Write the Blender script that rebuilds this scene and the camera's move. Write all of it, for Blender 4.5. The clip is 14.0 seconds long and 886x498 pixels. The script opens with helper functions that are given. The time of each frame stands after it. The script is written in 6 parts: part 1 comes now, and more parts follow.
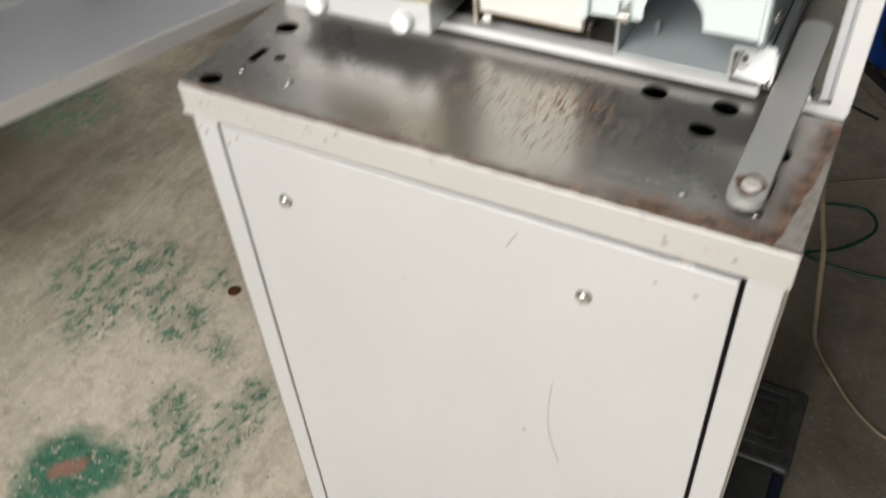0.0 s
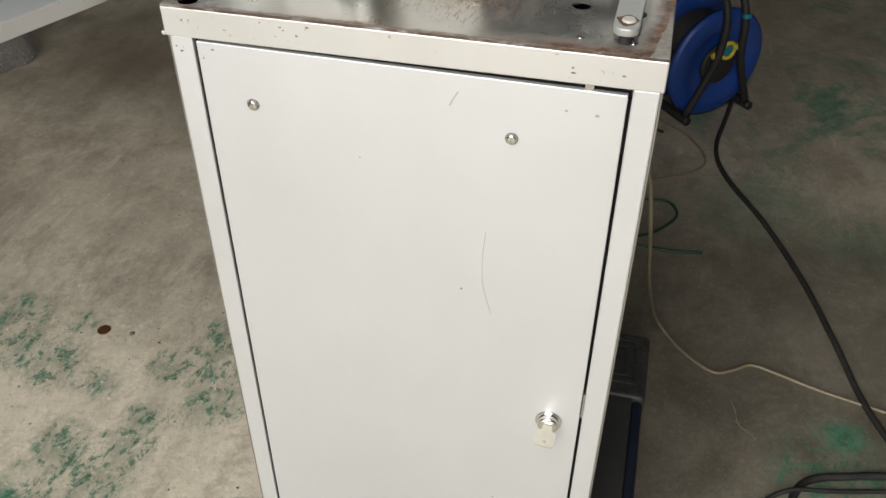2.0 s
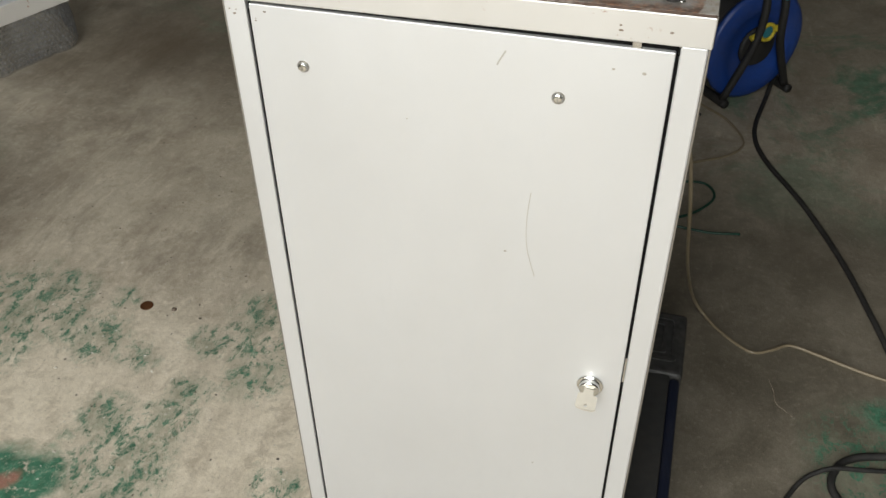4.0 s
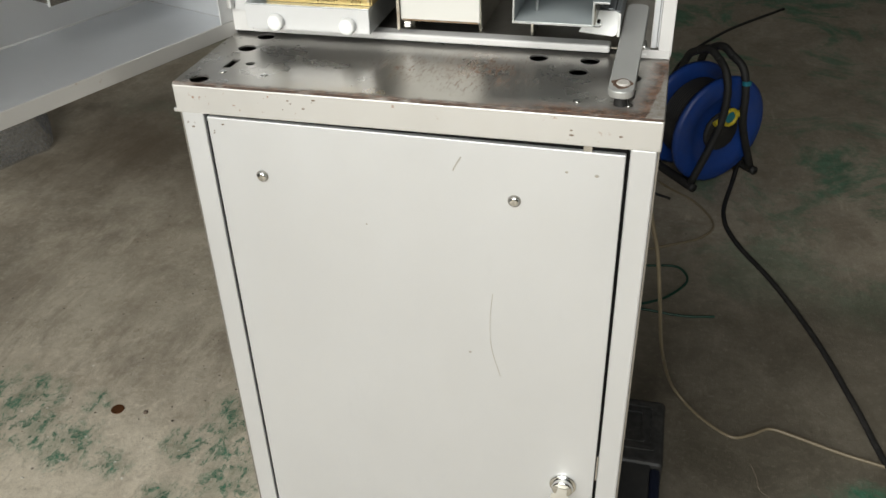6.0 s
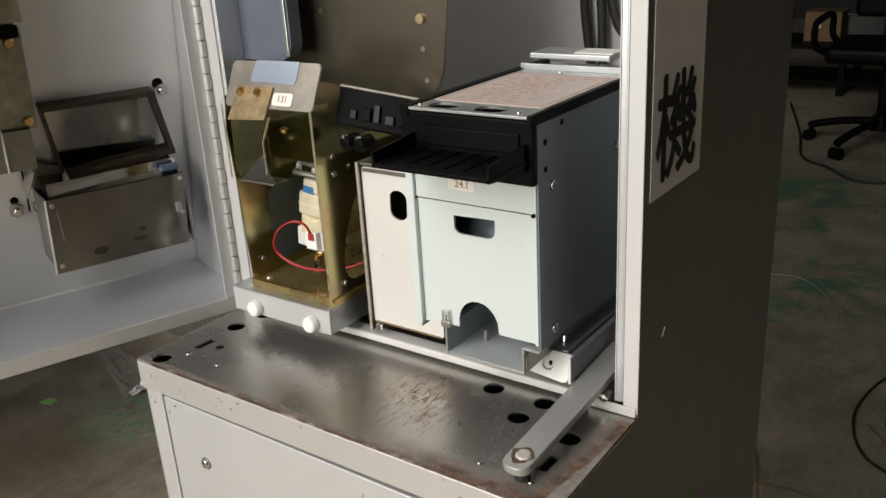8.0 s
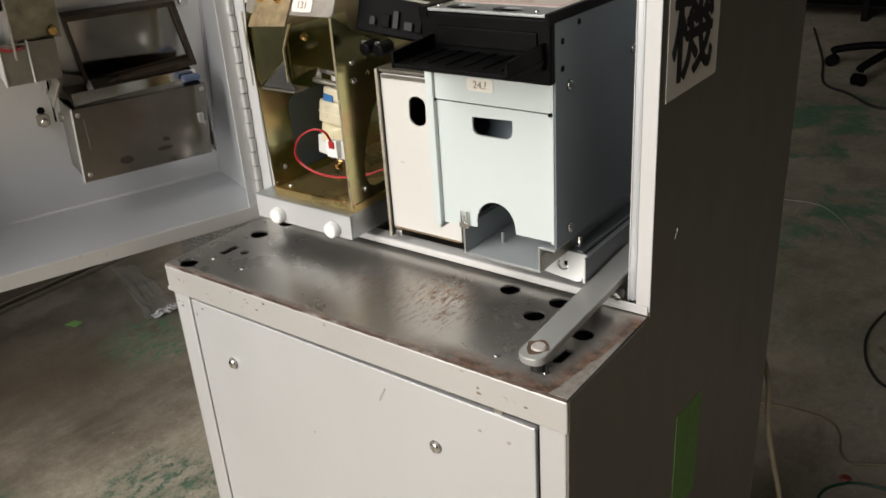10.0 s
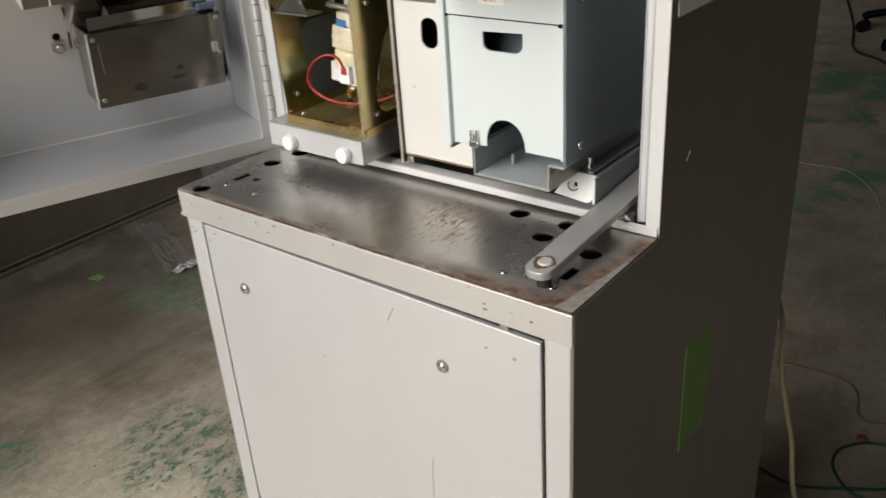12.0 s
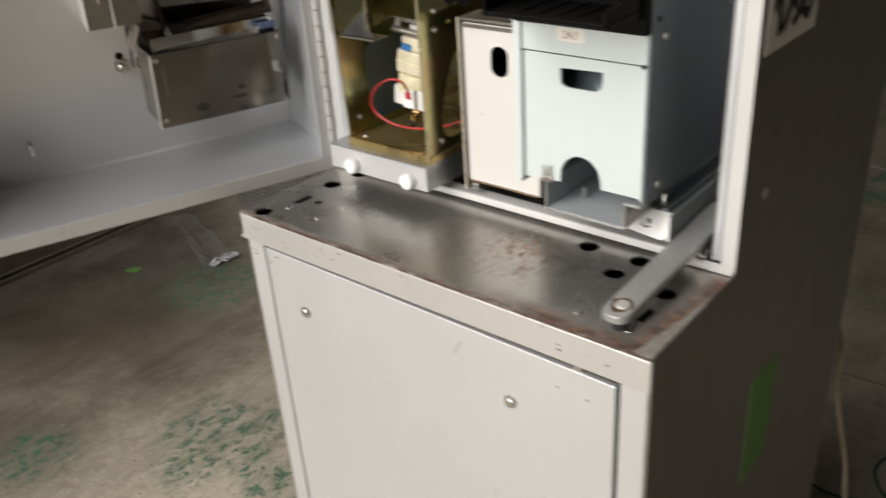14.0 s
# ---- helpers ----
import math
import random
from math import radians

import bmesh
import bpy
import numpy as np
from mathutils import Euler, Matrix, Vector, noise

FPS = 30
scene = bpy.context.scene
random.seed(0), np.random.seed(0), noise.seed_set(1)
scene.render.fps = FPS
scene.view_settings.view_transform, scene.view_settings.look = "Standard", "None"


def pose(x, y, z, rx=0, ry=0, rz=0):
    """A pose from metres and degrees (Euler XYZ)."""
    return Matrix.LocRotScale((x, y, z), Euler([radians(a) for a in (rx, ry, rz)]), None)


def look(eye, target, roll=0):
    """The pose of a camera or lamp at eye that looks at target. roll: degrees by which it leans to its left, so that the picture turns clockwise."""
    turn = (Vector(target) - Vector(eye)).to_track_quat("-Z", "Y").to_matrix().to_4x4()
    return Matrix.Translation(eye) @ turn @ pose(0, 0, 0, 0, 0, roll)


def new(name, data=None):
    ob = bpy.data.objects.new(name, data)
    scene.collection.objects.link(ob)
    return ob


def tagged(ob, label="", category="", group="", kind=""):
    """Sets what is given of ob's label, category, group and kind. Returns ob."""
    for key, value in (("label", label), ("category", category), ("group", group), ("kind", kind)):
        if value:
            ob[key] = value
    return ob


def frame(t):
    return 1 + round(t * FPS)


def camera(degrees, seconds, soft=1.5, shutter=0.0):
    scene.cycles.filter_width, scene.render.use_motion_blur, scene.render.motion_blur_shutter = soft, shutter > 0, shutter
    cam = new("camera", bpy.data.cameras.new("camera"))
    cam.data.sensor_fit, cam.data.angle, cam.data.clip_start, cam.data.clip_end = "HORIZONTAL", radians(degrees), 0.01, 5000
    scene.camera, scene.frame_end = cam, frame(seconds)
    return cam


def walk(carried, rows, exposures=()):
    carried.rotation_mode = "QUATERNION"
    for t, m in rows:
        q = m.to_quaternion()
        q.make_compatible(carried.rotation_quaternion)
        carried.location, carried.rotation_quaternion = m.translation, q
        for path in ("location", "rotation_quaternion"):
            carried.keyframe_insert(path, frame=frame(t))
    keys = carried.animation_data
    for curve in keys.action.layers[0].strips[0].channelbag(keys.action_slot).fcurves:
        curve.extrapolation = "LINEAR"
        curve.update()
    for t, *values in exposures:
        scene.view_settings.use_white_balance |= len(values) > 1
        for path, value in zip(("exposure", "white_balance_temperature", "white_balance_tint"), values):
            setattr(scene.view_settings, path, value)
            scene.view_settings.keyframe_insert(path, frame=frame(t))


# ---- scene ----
cam = camera(54.0, 14.0, shutter=0.75)
PATH = [
    (0, (0.1778, -0.3096, 1.1267), (-0.5551, 0.9236, -0.2668), -4.62),
    (0.1, (0.1751, -0.3192, 1.1167), (-0.5514, 0.9173, -0.2774), -3.73),
    (0.3, (0.1718, -0.3392, 1.1085), (-0.5101, 0.9303, -0.2784), -1.85),
    (0.4, (0.1698, -0.3525, 1.1068), (-0.4729, 0.9459, -0.2721), -1.12),
    (0.5, (0.1655, -0.3625, 1.1069), (-0.4117, 0.9679, -0.2703), -0.28),
    (0.6, (0.1780, -0.3754, 1.1078), (-0.3949, 0.9482, -0.2779), -1.05),
    (0.7, (0.1557, -0.4057, 1.1022), (-0.3518, 0.9366, -0.2909), -0.19),
    (0.8, (0.1487, -0.4331, 1.1005), (-0.3544, 0.9051, -0.2981), -0.60),
    (1, (0.1459, -0.4805, 1.0930), (-0.3135, 0.8682, -0.3106), -0.92),
    (1.5, (0.1546, -0.5274, 1.0914), (-0.3059, 0.9199, -0.2099), -0.62),
    (2, (0.1604, -0.5289, 1.0954), (-0.2147, 0.9961, -0.1431), 0.35),
    (2.5, (0.1570, -0.5443, 1.0930), (-0.2880, 0.9387, -0.1729), -0.98),
    (4.8, (0.1550, -0.5589, 1.0796), (-0.2701, 0.9467, -0.1664), -1.05),
    (5, (0.1581, -0.5606, 1.0797), (-0.2547, 0.9380, -0.1788), -1.16),
    (5.5, (0.1588, -0.5535, 1.0898), (-0.2541, 1.0037, -0.0954), -1.44),
    (6, (0.1684, -0.5411, 1.0935), (-0.2591, 1.0758, -0.0033), -1.76),
    (6.5, (0.1816, -0.5101, 1.0885), (-0.2788, 1.0742, -0.0421), -1.93),
    (7, (0.2705, -0.3910, 1.0824), (-0.3956, 1.0871, -0.0887), -2.66),
    (7.3, (0.3299, -0.3613, 1.0879), (-0.4870, 1.1604, 0.0794), -0.28),
    (7.4, (0.3418, -0.3445, 1.0951), (-0.4874, 1.2100, 0.1485), 0.88),
    (7.5, (0.3448, -0.3456, 1.1033), (-0.5016, 1.2358, 0.2186), -0.01),
    (7.8, (0.3612, -0.3422, 1.1392), (-0.6821, 1.1845, 0.3772), -2.39),
    (7.9, (0.3637, -0.3324, 1.1497), (-0.7196, 1.1752, 0.4057), -3.00),
    (7.967, (0.3635, -0.3379, 1.1478), (-0.7448, 1.1671, 0.4360), -3.45),
    (8, (0.3635, -0.3379, 1.1478), (-0.7448, 1.1671, 0.4360), -3.45),
    (8.033, (0.3635, -0.3379, 1.1478), (-0.7448, 1.1671, 0.4360), -3.45),
    (8.1, (0.3609, -0.3524, 1.1508), (-0.7615, 1.1336, 0.4214), -3.36),
    (8.2, (0.3621, -0.3552, 1.1421), (-0.7936, 1.0991, 0.4009), -3.47),
    (10.3, (0.3736, -0.3572, 1.1338), (-0.7169, 1.0741, 0.2607), -3.62),
    (10.5, (0.3719, -0.3641, 1.1321), (-0.7156, 1.0614, 0.2459), -3.10),
    (11, (0.3768, -0.3760, 1.1289), (-0.7770, 1.0100, 0.2642), -2.54),
    (11.5, (0.3816, -0.3809, 1.1224), (-0.7637, 1.0033, 0.2437), -2.64),
    (12, (0.3877, -0.3637, 1.1044), (-0.7478, 1.0098, 0.1966), -4.03),
    (12.5, (0.3880, -0.3477, 1.1022), (-0.7276, 1.0431, 0.1961), -3.55),
    (13, (0.3864, -0.3524, 1.1168), (-0.7662, 1.0237, 0.2349), -2.82),
    (13.5, (0.3813, -0.3543, 1.1224), (-0.7788, 1.0268, 0.2582), -2.31),
    (13.9, (0.3614, -0.3645, 1.1303), (-0.7970, 0.9742, 0.1998), -3.60),
    (14, (0.3533, -0.3662, 1.1322), (-0.8163, 0.9600, 0.1977), -4.09),
]
walk(cam, [(t, look(eye, target, roll)) for t, eye, target, roll in PATH],
     [(0.0, 0.06, 6500, 9), (0.5, -0.02, 6500, 9), (1.0, 0.02, 6500, 8), (2.5, 0.05, 6480, 7), (5.0, 0.05, 6480, 5.5), (6.0, -0.11, 6480, 5.5), (7.0, -0.13, 6540, 7), (8.0, -0.25, 6750, 10), (11.0, -0.13, 6680, 10), (12.5, -0.13, 6680, 11), (14.0, -0.10, 6680, 11)])

# ---------------------------------------------------------------- light
world = bpy.data.worlds.new("sky")
scene.world = world
world.use_nodes = True
wn = world.node_tree.nodes
sky = wn.new("ShaderNodeTexSky")
sky.sky_type, sky.sun_disc = "NISHITA", False
sky.sun_elevation, sky.sun_rotation = radians(42), radians(200)
wn["Background"].inputs["Strength"].default_value = 0.10
world.node_tree.links.new(sky.outputs["Color"], wn["Background"].inputs["Color"])

scene.view_settings.exposure = 0.0


def daylight(name, at, to, w, h, power, color):
    data = bpy.data.lights.new(name, "AREA")
    data.shape, data.size, data.size_y, data.energy, data.color = "RECTANGLE", w, h, power, color
    ob = new(name, data)
    ob.matrix_world = look(at, to)
    return ob


# sky light that falls in through the high window band behind the walk
daylight("window_daylight", (-0.66, -2.42, 2.45), (-0.66, 0.0, 1.5), 2.64, 3.80, 214, (1.0, 0.975, 0.94))


# ---------------------------------------------------------------- helpers
def rgba(c):
    return (c[0], c[1], c[2], 1.0)


class Nodes:
    """Short hand for a node material."""

    def __init__(self, name, rough=0.5, metal=0.0):
        self.m = bpy.data.materials.new(name)
        self.m.use_nodes = True
        self.t = self.m.node_tree
        self.b = self.t.nodes["Principled BSDF"]
        self.b.inputs["Roughness"].default_value = rough
        self.b.inputs["Metallic"].default_value = metal
        self.co = self.t.nodes.new("ShaderNodeTexCoord").outputs["Object"]

    def put(self, name, **values):
        n = self.t.nodes.new(name)
        for k, v in values.items():
            n.inputs[k].default_value = v
        return n

    def link(self, a, b):
        self.t.links.new(a, b)

    def noise(self, scale, detail=6.0, rough=0.6, stretch=None, distort=0.0):
        n = self.put("ShaderNodeTexNoise", Scale=scale, Detail=detail, Roughness=rough, Distortion=distort)
        co = self.co
        if stretch:
            mp = self.put("ShaderNodeMapping", Scale=stretch)
            self.link(co, mp.inputs["Vector"])
            co = mp.outputs["Vector"]
        self.link(co, n.inputs["Vector"])
        return n.outputs["Fac"]

    def ramp(self, fac, lo, hi, a=0.0, b=1.0):
        n = self.put("ShaderNodeMapRange")
        n.inputs["From Min"].default_value, n.inputs["From Max"].default_value = lo, hi
        n.inputs["To Min"].default_value, n.inputs["To Max"].default_value = a, b
        self.link(fac, n.inputs["Value"])
        return n.outputs["Result"]

    def math(self, op, a, b):
        n = self.t.nodes.new("ShaderNodeMath")
        n.operation = op
        for i, v in enumerate((a, b)):
            if isinstance(v, (int, float)):
                n.inputs[i].default_value = v
            else:
                self.link(v, n.inputs[i])
        return n.outputs["Value"]

    def mix(self, fac, a, b):
        n = self.t.nodes.new("ShaderNodeMix")
        n.data_type = "RGBA"
        if isinstance(fac, (int, float)):
            n.inputs["Factor"].default_value = fac
        else:
            self.link(fac, n.inputs["Factor"])
        for key, v in (("A", a), ("B", b)):
            s = [i for i in n.inputs if i.name == key and i.type == "RGBA"][0]
            if isinstance(v, tuple):
                s.default_value = rgba(v)
            else:
                self.link(v, s)
        return [o for o in n.outputs if o.type == "RGBA"][0]

    def blob(self, x, y, r, soft, z=None, squash=1.0):
        """1 inside a round spot of the surface, 0 outside, with an uneven border."""
        mp = self.put("ShaderNodeMapping", Location=(-x, -y * squash, 0.0 if z is None else -z))
        mp.inputs["Scale"].default_value = (1.0, squash, 0.0 if z is None else 1.0)
        self.link(self.co, mp.inputs["Vector"])
        ln = self.t.nodes.new("ShaderNodeVectorMath")
        ln.operation = "LENGTH"
        self.link(mp.outputs["Vector"], ln.inputs[0])
        wob = self.math("MULTIPLY", self.math("SUBTRACT", self.noise(9.0 / max(r, 0.02) * 0.12, 5), 0.5), r * 1.6)
        return self.ramp(self.math("ADD", ln.outputs["Value"], wob), r + soft, r - soft)

    def spots(self, rows, soft=0.9, uneven=1.0):
        """1 inside any of the round spots (x, y, radius) of the floor, falling to 0 over soft radii, with one uneven border for all."""
        flat = self.put("ShaderNodeMapping", Scale=(1.0, 1.0, 0.0))
        self.link(self.co, flat.inputs["Vector"])
        wob = self.math("MULTIPLY", self.math("SUBTRACT", self.noise(13.0, 6, 0.7), 0.5), 0.16 * uneven)
        most = None
        for x, y, r in rows:
            far = self.t.nodes.new("ShaderNodeVectorMath")
            far.operation = "DISTANCE"
            far.inputs[1].default_value = (x, y, 0.0)
            self.link(flat.outputs["Vector"], far.inputs[0])
            one = self.ramp(self.math("ADD", far.outputs["Value"], wob), r * (1 + soft), r * (1 - soft))
            most = one if most is None else self.math("MAXIMUM", most, one)
        return most

    def color(self, c):
        if isinstance(c, tuple):
            self.b.inputs["Base Color"].default_value = rgba(c)
        else:
            self.link(c, self.b.inputs["Base Color"])

    def rough(self, r):
        self.link(r, self.b.inputs["Roughness"])

    def bump(self, height, strength, distance=0.002):
        n = self.put("ShaderNodeBump", Strength=strength, Distance=distance)
        self.link(height, n.inputs["Height"])
        self.link(n.outputs["Normal"], self.b.inputs["Normal"])


def surface(name, color, rough=0.5, metal=0.0, grain=0.08, scale=60.0, stain=0.12, stain_scale=6.0, bump=0.1, dirt=(0.1, 0.08, 0.06)):
    """A plain coated or bare surface with grain and faint large stains."""
    k = Nodes(name, rough, metal)
    fine, big = k.noise(scale, 4), k.noise(stain_scale, 5, 0.65)
    dark = tuple(c * (1 - grain * 2) for c in color)
    c = k.mix(k.ramp(fine, 0.3, 0.7), dark, color)
    c = k.mix(k.ramp(big, 0.5, 0.85, 0.0, stain), c, dirt)
    k.color(c)
    k.rough(k.ramp(big, 0.3, 0.7, max(rough - 0.07, 0.02), min(rough + 0.09, 1.0)))
    if bump:
        k.bump(fine, bump, 0.0006)
    return k.m


def painted_steel(name, color, rough=0.42, chips=0.0, chip_color=(0.16, 0.09, 0.05), peel=0.05, flake=0.0):
    """flake: how much aluminium the paint holds."""
    k = Nodes(name, rough, flake)
    peelf = k.noise(420.0, 2)
    big = k.noise(4.0, 5, 0.6)
    c = k.mix(k.ramp(big, 0.35, 0.75), tuple(v * 0.94 for v in color), color)
    smudge = k.noise(22.0, 6, 0.7, stretch=(1.0, 1.0, 0.35))
    c = k.mix(k.ramp(smudge, 0.6, 0.9, 0.0, 0.08), c, (0.30, 0.27, 0.22))
    if chips:
        spot = k.math("MULTIPLY", k.ramp(k.noise(150.0, 3, 0.7), 0.70 - chips, 0.74 - chips), k.ramp(k.noise(14.0, 3), 0.50, 0.60))
        c = k.mix(spot, c, chip_color)
    k.color(c)
    k.rough(k.ramp(smudge, 0.3, 0.8, rough - 0.05, rough + 0.12))
    k.bump(peelf, peel, 0.0004)
    return k.m


M = {}
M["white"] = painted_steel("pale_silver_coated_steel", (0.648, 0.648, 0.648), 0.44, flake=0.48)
# the front's silver paint, darkened to put the sides' shade into the colour
M["side"] = painted_steel("shaded_silver_side_steel", (0.30, 0.28, 0.25), 0.42, flake=0.75)
M["rim"] = painted_steel("light_grey_coated_rim", (0.60, 0.59, 0.575), 0.38)
M["lip"] = painted_steel("chipped_silver_lip", (0.62, 0.605, 0.58), 0.42, chips=0.05, chip_color=(0.32, 0.16, 0.085), flake=0.50)
M["skin"] = painted_steel("silver_grey_door_skin", (0.76, 0.755, 0.75), 0.32, peel=0.10, flake=0.62)
M["inside"] = painted_steel("silver_grey_coated_steel", (0.635, 0.65, 0.67), 0.38, peel=0.10, flake=0.65)
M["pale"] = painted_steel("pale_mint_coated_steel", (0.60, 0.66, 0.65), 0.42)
M["cream"] = painted_steel("yellowed_cream_plate", (0.64, 0.625, 0.585), 0.5, chips=0.01)
M["bluegrey"] = painted_steel("blue_grey_steel", (0.42, 0.46, 0.47), 0.42)
M["rail"] = painted_steel("grey_rail_steel", (0.26, 0.28, 0.29), 0.36, flake=0.3)
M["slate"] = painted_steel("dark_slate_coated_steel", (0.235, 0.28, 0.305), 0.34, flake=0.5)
M["bright"] = painted_steel("bright_plated_tab", (0.74, 0.74, 0.72), 0.38, flake=0.1)
M["lever"] = painted_steel("pale_grey_lever_paint", (0.44, 0.44, 0.425), 0.40, flake=0.45)
M["galv"] = surface("galvanised_steel", (0.52, 0.54, 0.54), 0.36, 0.85, 0.1, 30.0, 0.15, 12.0, 0.05)
M["dark_galv"] = surface("dim_plated_steel", (0.30, 0.28, 0.24), 0.38, 0.8, 0.15, 40.0, 0.3, 14.0, 0.05)
M["steel"] = surface("bare_steel", (0.62, 0.61, 0.59), 0.24, 1.0, 0.06, 90.0, 0.1, 20.0, 0.03)
M["mirror"] = surface("polished_stainless", (0.46, 0.43, 0.395), 0.15, 1.0, 0.05, 70.0, 0.30, 26.0, 0.02, (0.16, 0.13, 0.10))
M["pocket_mirror"] = surface("dim_polished_plate", (0.42, 0.40, 0.37), 0.06, 1.0, 0.05, 60.0, 0.25, 20.0, 0.0, (0.14, 0.12, 0.10))
M["bright_mirror"] = surface("bright_stainless", (0.66, 0.64, 0.60), 0.06, 1.0, 0.02, 60.0, 0.08, 30.0, 0.0)
M["chrome"] = surface("chrome", (0.80, 0.80, 0.78), 0.10, 1.0, 0.02, 80.0, 0.05, 40.0, 0.0)
M["nickel"] = surface("satin_nickel", (0.62, 0.58, 0.50), 0.42, 0.45, 0.04, 120.0, 0.1, 40.0, 0.02)
M["brass"] = surface("brass", (0.72, 0.46, 0.16), 0.28, 1.0, 0.1, 90.0, 0.1, 30.0, 0.05)
M["black"] = surface("black_plastic", (0.004, 0.0038, 0.004), 0.40, 0.0, 0.2, 200.0, 0.1, 20.0, 0.12, (0.05, 0.05, 0.05))
M["black"].node_tree.nodes["Principled BSDF"].inputs["Specular IOR Level"].default_value = 0.08
M["rubber"] = surface("black_rubber", (0.022, 0.021, 0.020), 0.6, 0.0, 0.2, 120.0, 0.3, 25.0, 0.2, (0.10, 0.09, 0.08))
M["white_plastic"] = surface("white_nylon", (0.82, 0.82, 0.80), 0.35, 0.0, 0.02, 80.0, 0.03, 10.0, 0.02)
M["paper"] = surface("sticker_paper", (0.82, 0.79, 0.71), 0.6, 0.0, 0.04, 80.0, 0.15, 40.0, 0.02)
M["sign_paper"] = surface("grey_white_paper", (0.84, 0.80, 0.74), 0.65, 0.0, 0.03, 60.0, 0.06, 10.0, 0.02)
M["ink"] = surface("black_ink", (0.012, 0.012, 0.013), 0.6, 0.0, 0.05, 80.0, 0.0, 10.0, 0.0)
M["pink"] = surface("pinkish_label_paper", (0.62, 0.53, 0.48), 0.5, 0.0, 0.05, 90.0, 0.12, 30.0, 0.0)
M["faded"] = surface("faded_print", (0.38, 0.27, 0.22), 0.6, 0.0, 0.1, 200.0, 0.0, 30.0, 0.0)
M["green_tape"] = surface("green_masking_tape", (0.155, 0.33, 0.08), 0.55, 0.0, 0.08, 150.0, 0.1, 30.0, 0.1)
M["red_wire"] = surface("red_pvc_wire", (0.40, 0.015, 0.018), 0.4, 0.0, 0.05, 80.0, 0.0, 10.0, 0.0)
M["blue"] = surface("blue_plastic", (0.014, 0.056, 0.27), 0.36, 0.0, 0.08, 90.0, 0.25, 14.0, 0.06, (0.10, 0.10, 0.10))
M["dark_blue"] = surface("dusty_dark_blue_plastic", (0.008, 0.012, 0.030), 0.55, 0.0, 0.1, 90.0, 0.3, 20.0, 0.1, (0.06, 0.055, 0.05))
M["yellow"] = surface("yellow_plastic", (0.62, 0.50, 0.04), 0.4, 0.0, 0.05, 90.0, 0.1, 30.0, 0.05)
M["teal"] = surface("teal_plastic", (0.02, 0.20, 0.26), 0.4, 0.0, 0.05, 90.0, 0.1, 30.0, 0.05)
M["tan_cord"] = surface("tan_pvc_cord", (0.235, 0.19, 0.12), 0.45, 0.0, 0.1, 60.0, 0.25, 20.0, 0.1)
M["green_cord"] = surface("green_pvc_wire", (0.012, 0.055, 0.035), 0.45, 0.0, 0.1, 60.0, 0.2, 20.0, 0.05)
M["deck_mat"] = surface("grey_dolly_plate", (0.032, 0.032, 0.031), 0.75, 0.0, 0.1, 90.0, 0.3, 16.0, 0.1)
M["browned"] = surface("browned_cut_steel", (0.050, 0.036, 0.026), 0.45, 0.4, 0.25, 160.0, 0.6, 50.0, 0.1, (0.15, 0.09, 0.05))
M["bare_edge"] = surface("bare_worn_edge", (0.50, 0.45, 0.37), 0.45, 0.3, 0.2, 300.0, 0.9, 70.0, 0.1, (0.16, 0.10, 0.06))
M["copper"] = surface("tarnished_bronze", (0.20, 0.085, 0.035), 0.5, 0.6, 0.2, 200.0, 0.3, 80.0, 0.1)
M["amber"] = surface("cloudy_amber_plastic", (0.78, 0.70, 0.46), 0.3, 0.0, 0.08, 90.0, 0.2, 30.0, 0.02)
M["amber_box"] = surface("yellowed_clear_plastic", (0.66, 0.60, 0.44), 0.32, 0.0, 0.08, 90.0, 0.25, 40.0, 0.02)
M["pcb_blue"] = surface("blue_print", (0.03, 0.16, 0.40), 0.4, 0.0, 0.05, 90.0, 0.0, 30.0, 0.0)
M["card"] = surface("brown_cardboard", (0.22, 0.145, 0.075), 0.85, 0.0, 0.1, 40.0, 0.2, 8.0, 0.1)
M["far_grey"] = surface("dusty_grey_plastic", (0.085, 0.085, 0.083), 0.7, 0.0, 0.1, 60.0, 0.2, 10.0, 0.1)
M["board"] = surface("dark_brown_wall_board", (0.17, 0.142, 0.11), 0.6, 0.0, 0.15, 18.0, 0.4, 1.6, 0.1)
M["wall"] = surface("dusty_panel_wall", (0.26, 0.25, 0.235), 0.85, 0.0, 0.1, 25.0, 0.4, 1.2, 0.3)
# walls and roof in near black, so that little light bounces back
M["far_wall"] = surface("dark_block_wall", (0.045, 0.042, 0.038), 0.85, 0.0, 0.1, 25.0, 0.4, 1.2, 0.3)
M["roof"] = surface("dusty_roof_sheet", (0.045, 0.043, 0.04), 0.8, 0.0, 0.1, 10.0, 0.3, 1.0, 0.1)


def zinc_chromate():
    """Yellow passivated steel, glossy, with green and rose bloom."""
    k = Nodes("yellow_passivated_steel", 0.20, 1.0)
    a, b = k.noise(11.0, 3, 0.5, distort=0.8), k.noise(19.0, 4, 0.6, distort=0.5)
    c = k.mix(k.ramp(a, 0.36, 0.60), (0.60, 0.52, 0.25), (0.40, 0.39, 0.20))
    c = k.mix(k.ramp(b, 0.52, 0.70, 0.0, 0.7), c, (0.58, 0.33, 0.22))
    c = k.mix(k.ramp(k.noise(70.0, 5), 0.52, 0.8, 0.0, 0.5), c, (0.22, 0.17, 0.08))
    k.color(c)
    k.rough(k.ramp(b, 0.3, 0.7, 0.14, 0.27))
    return k.m


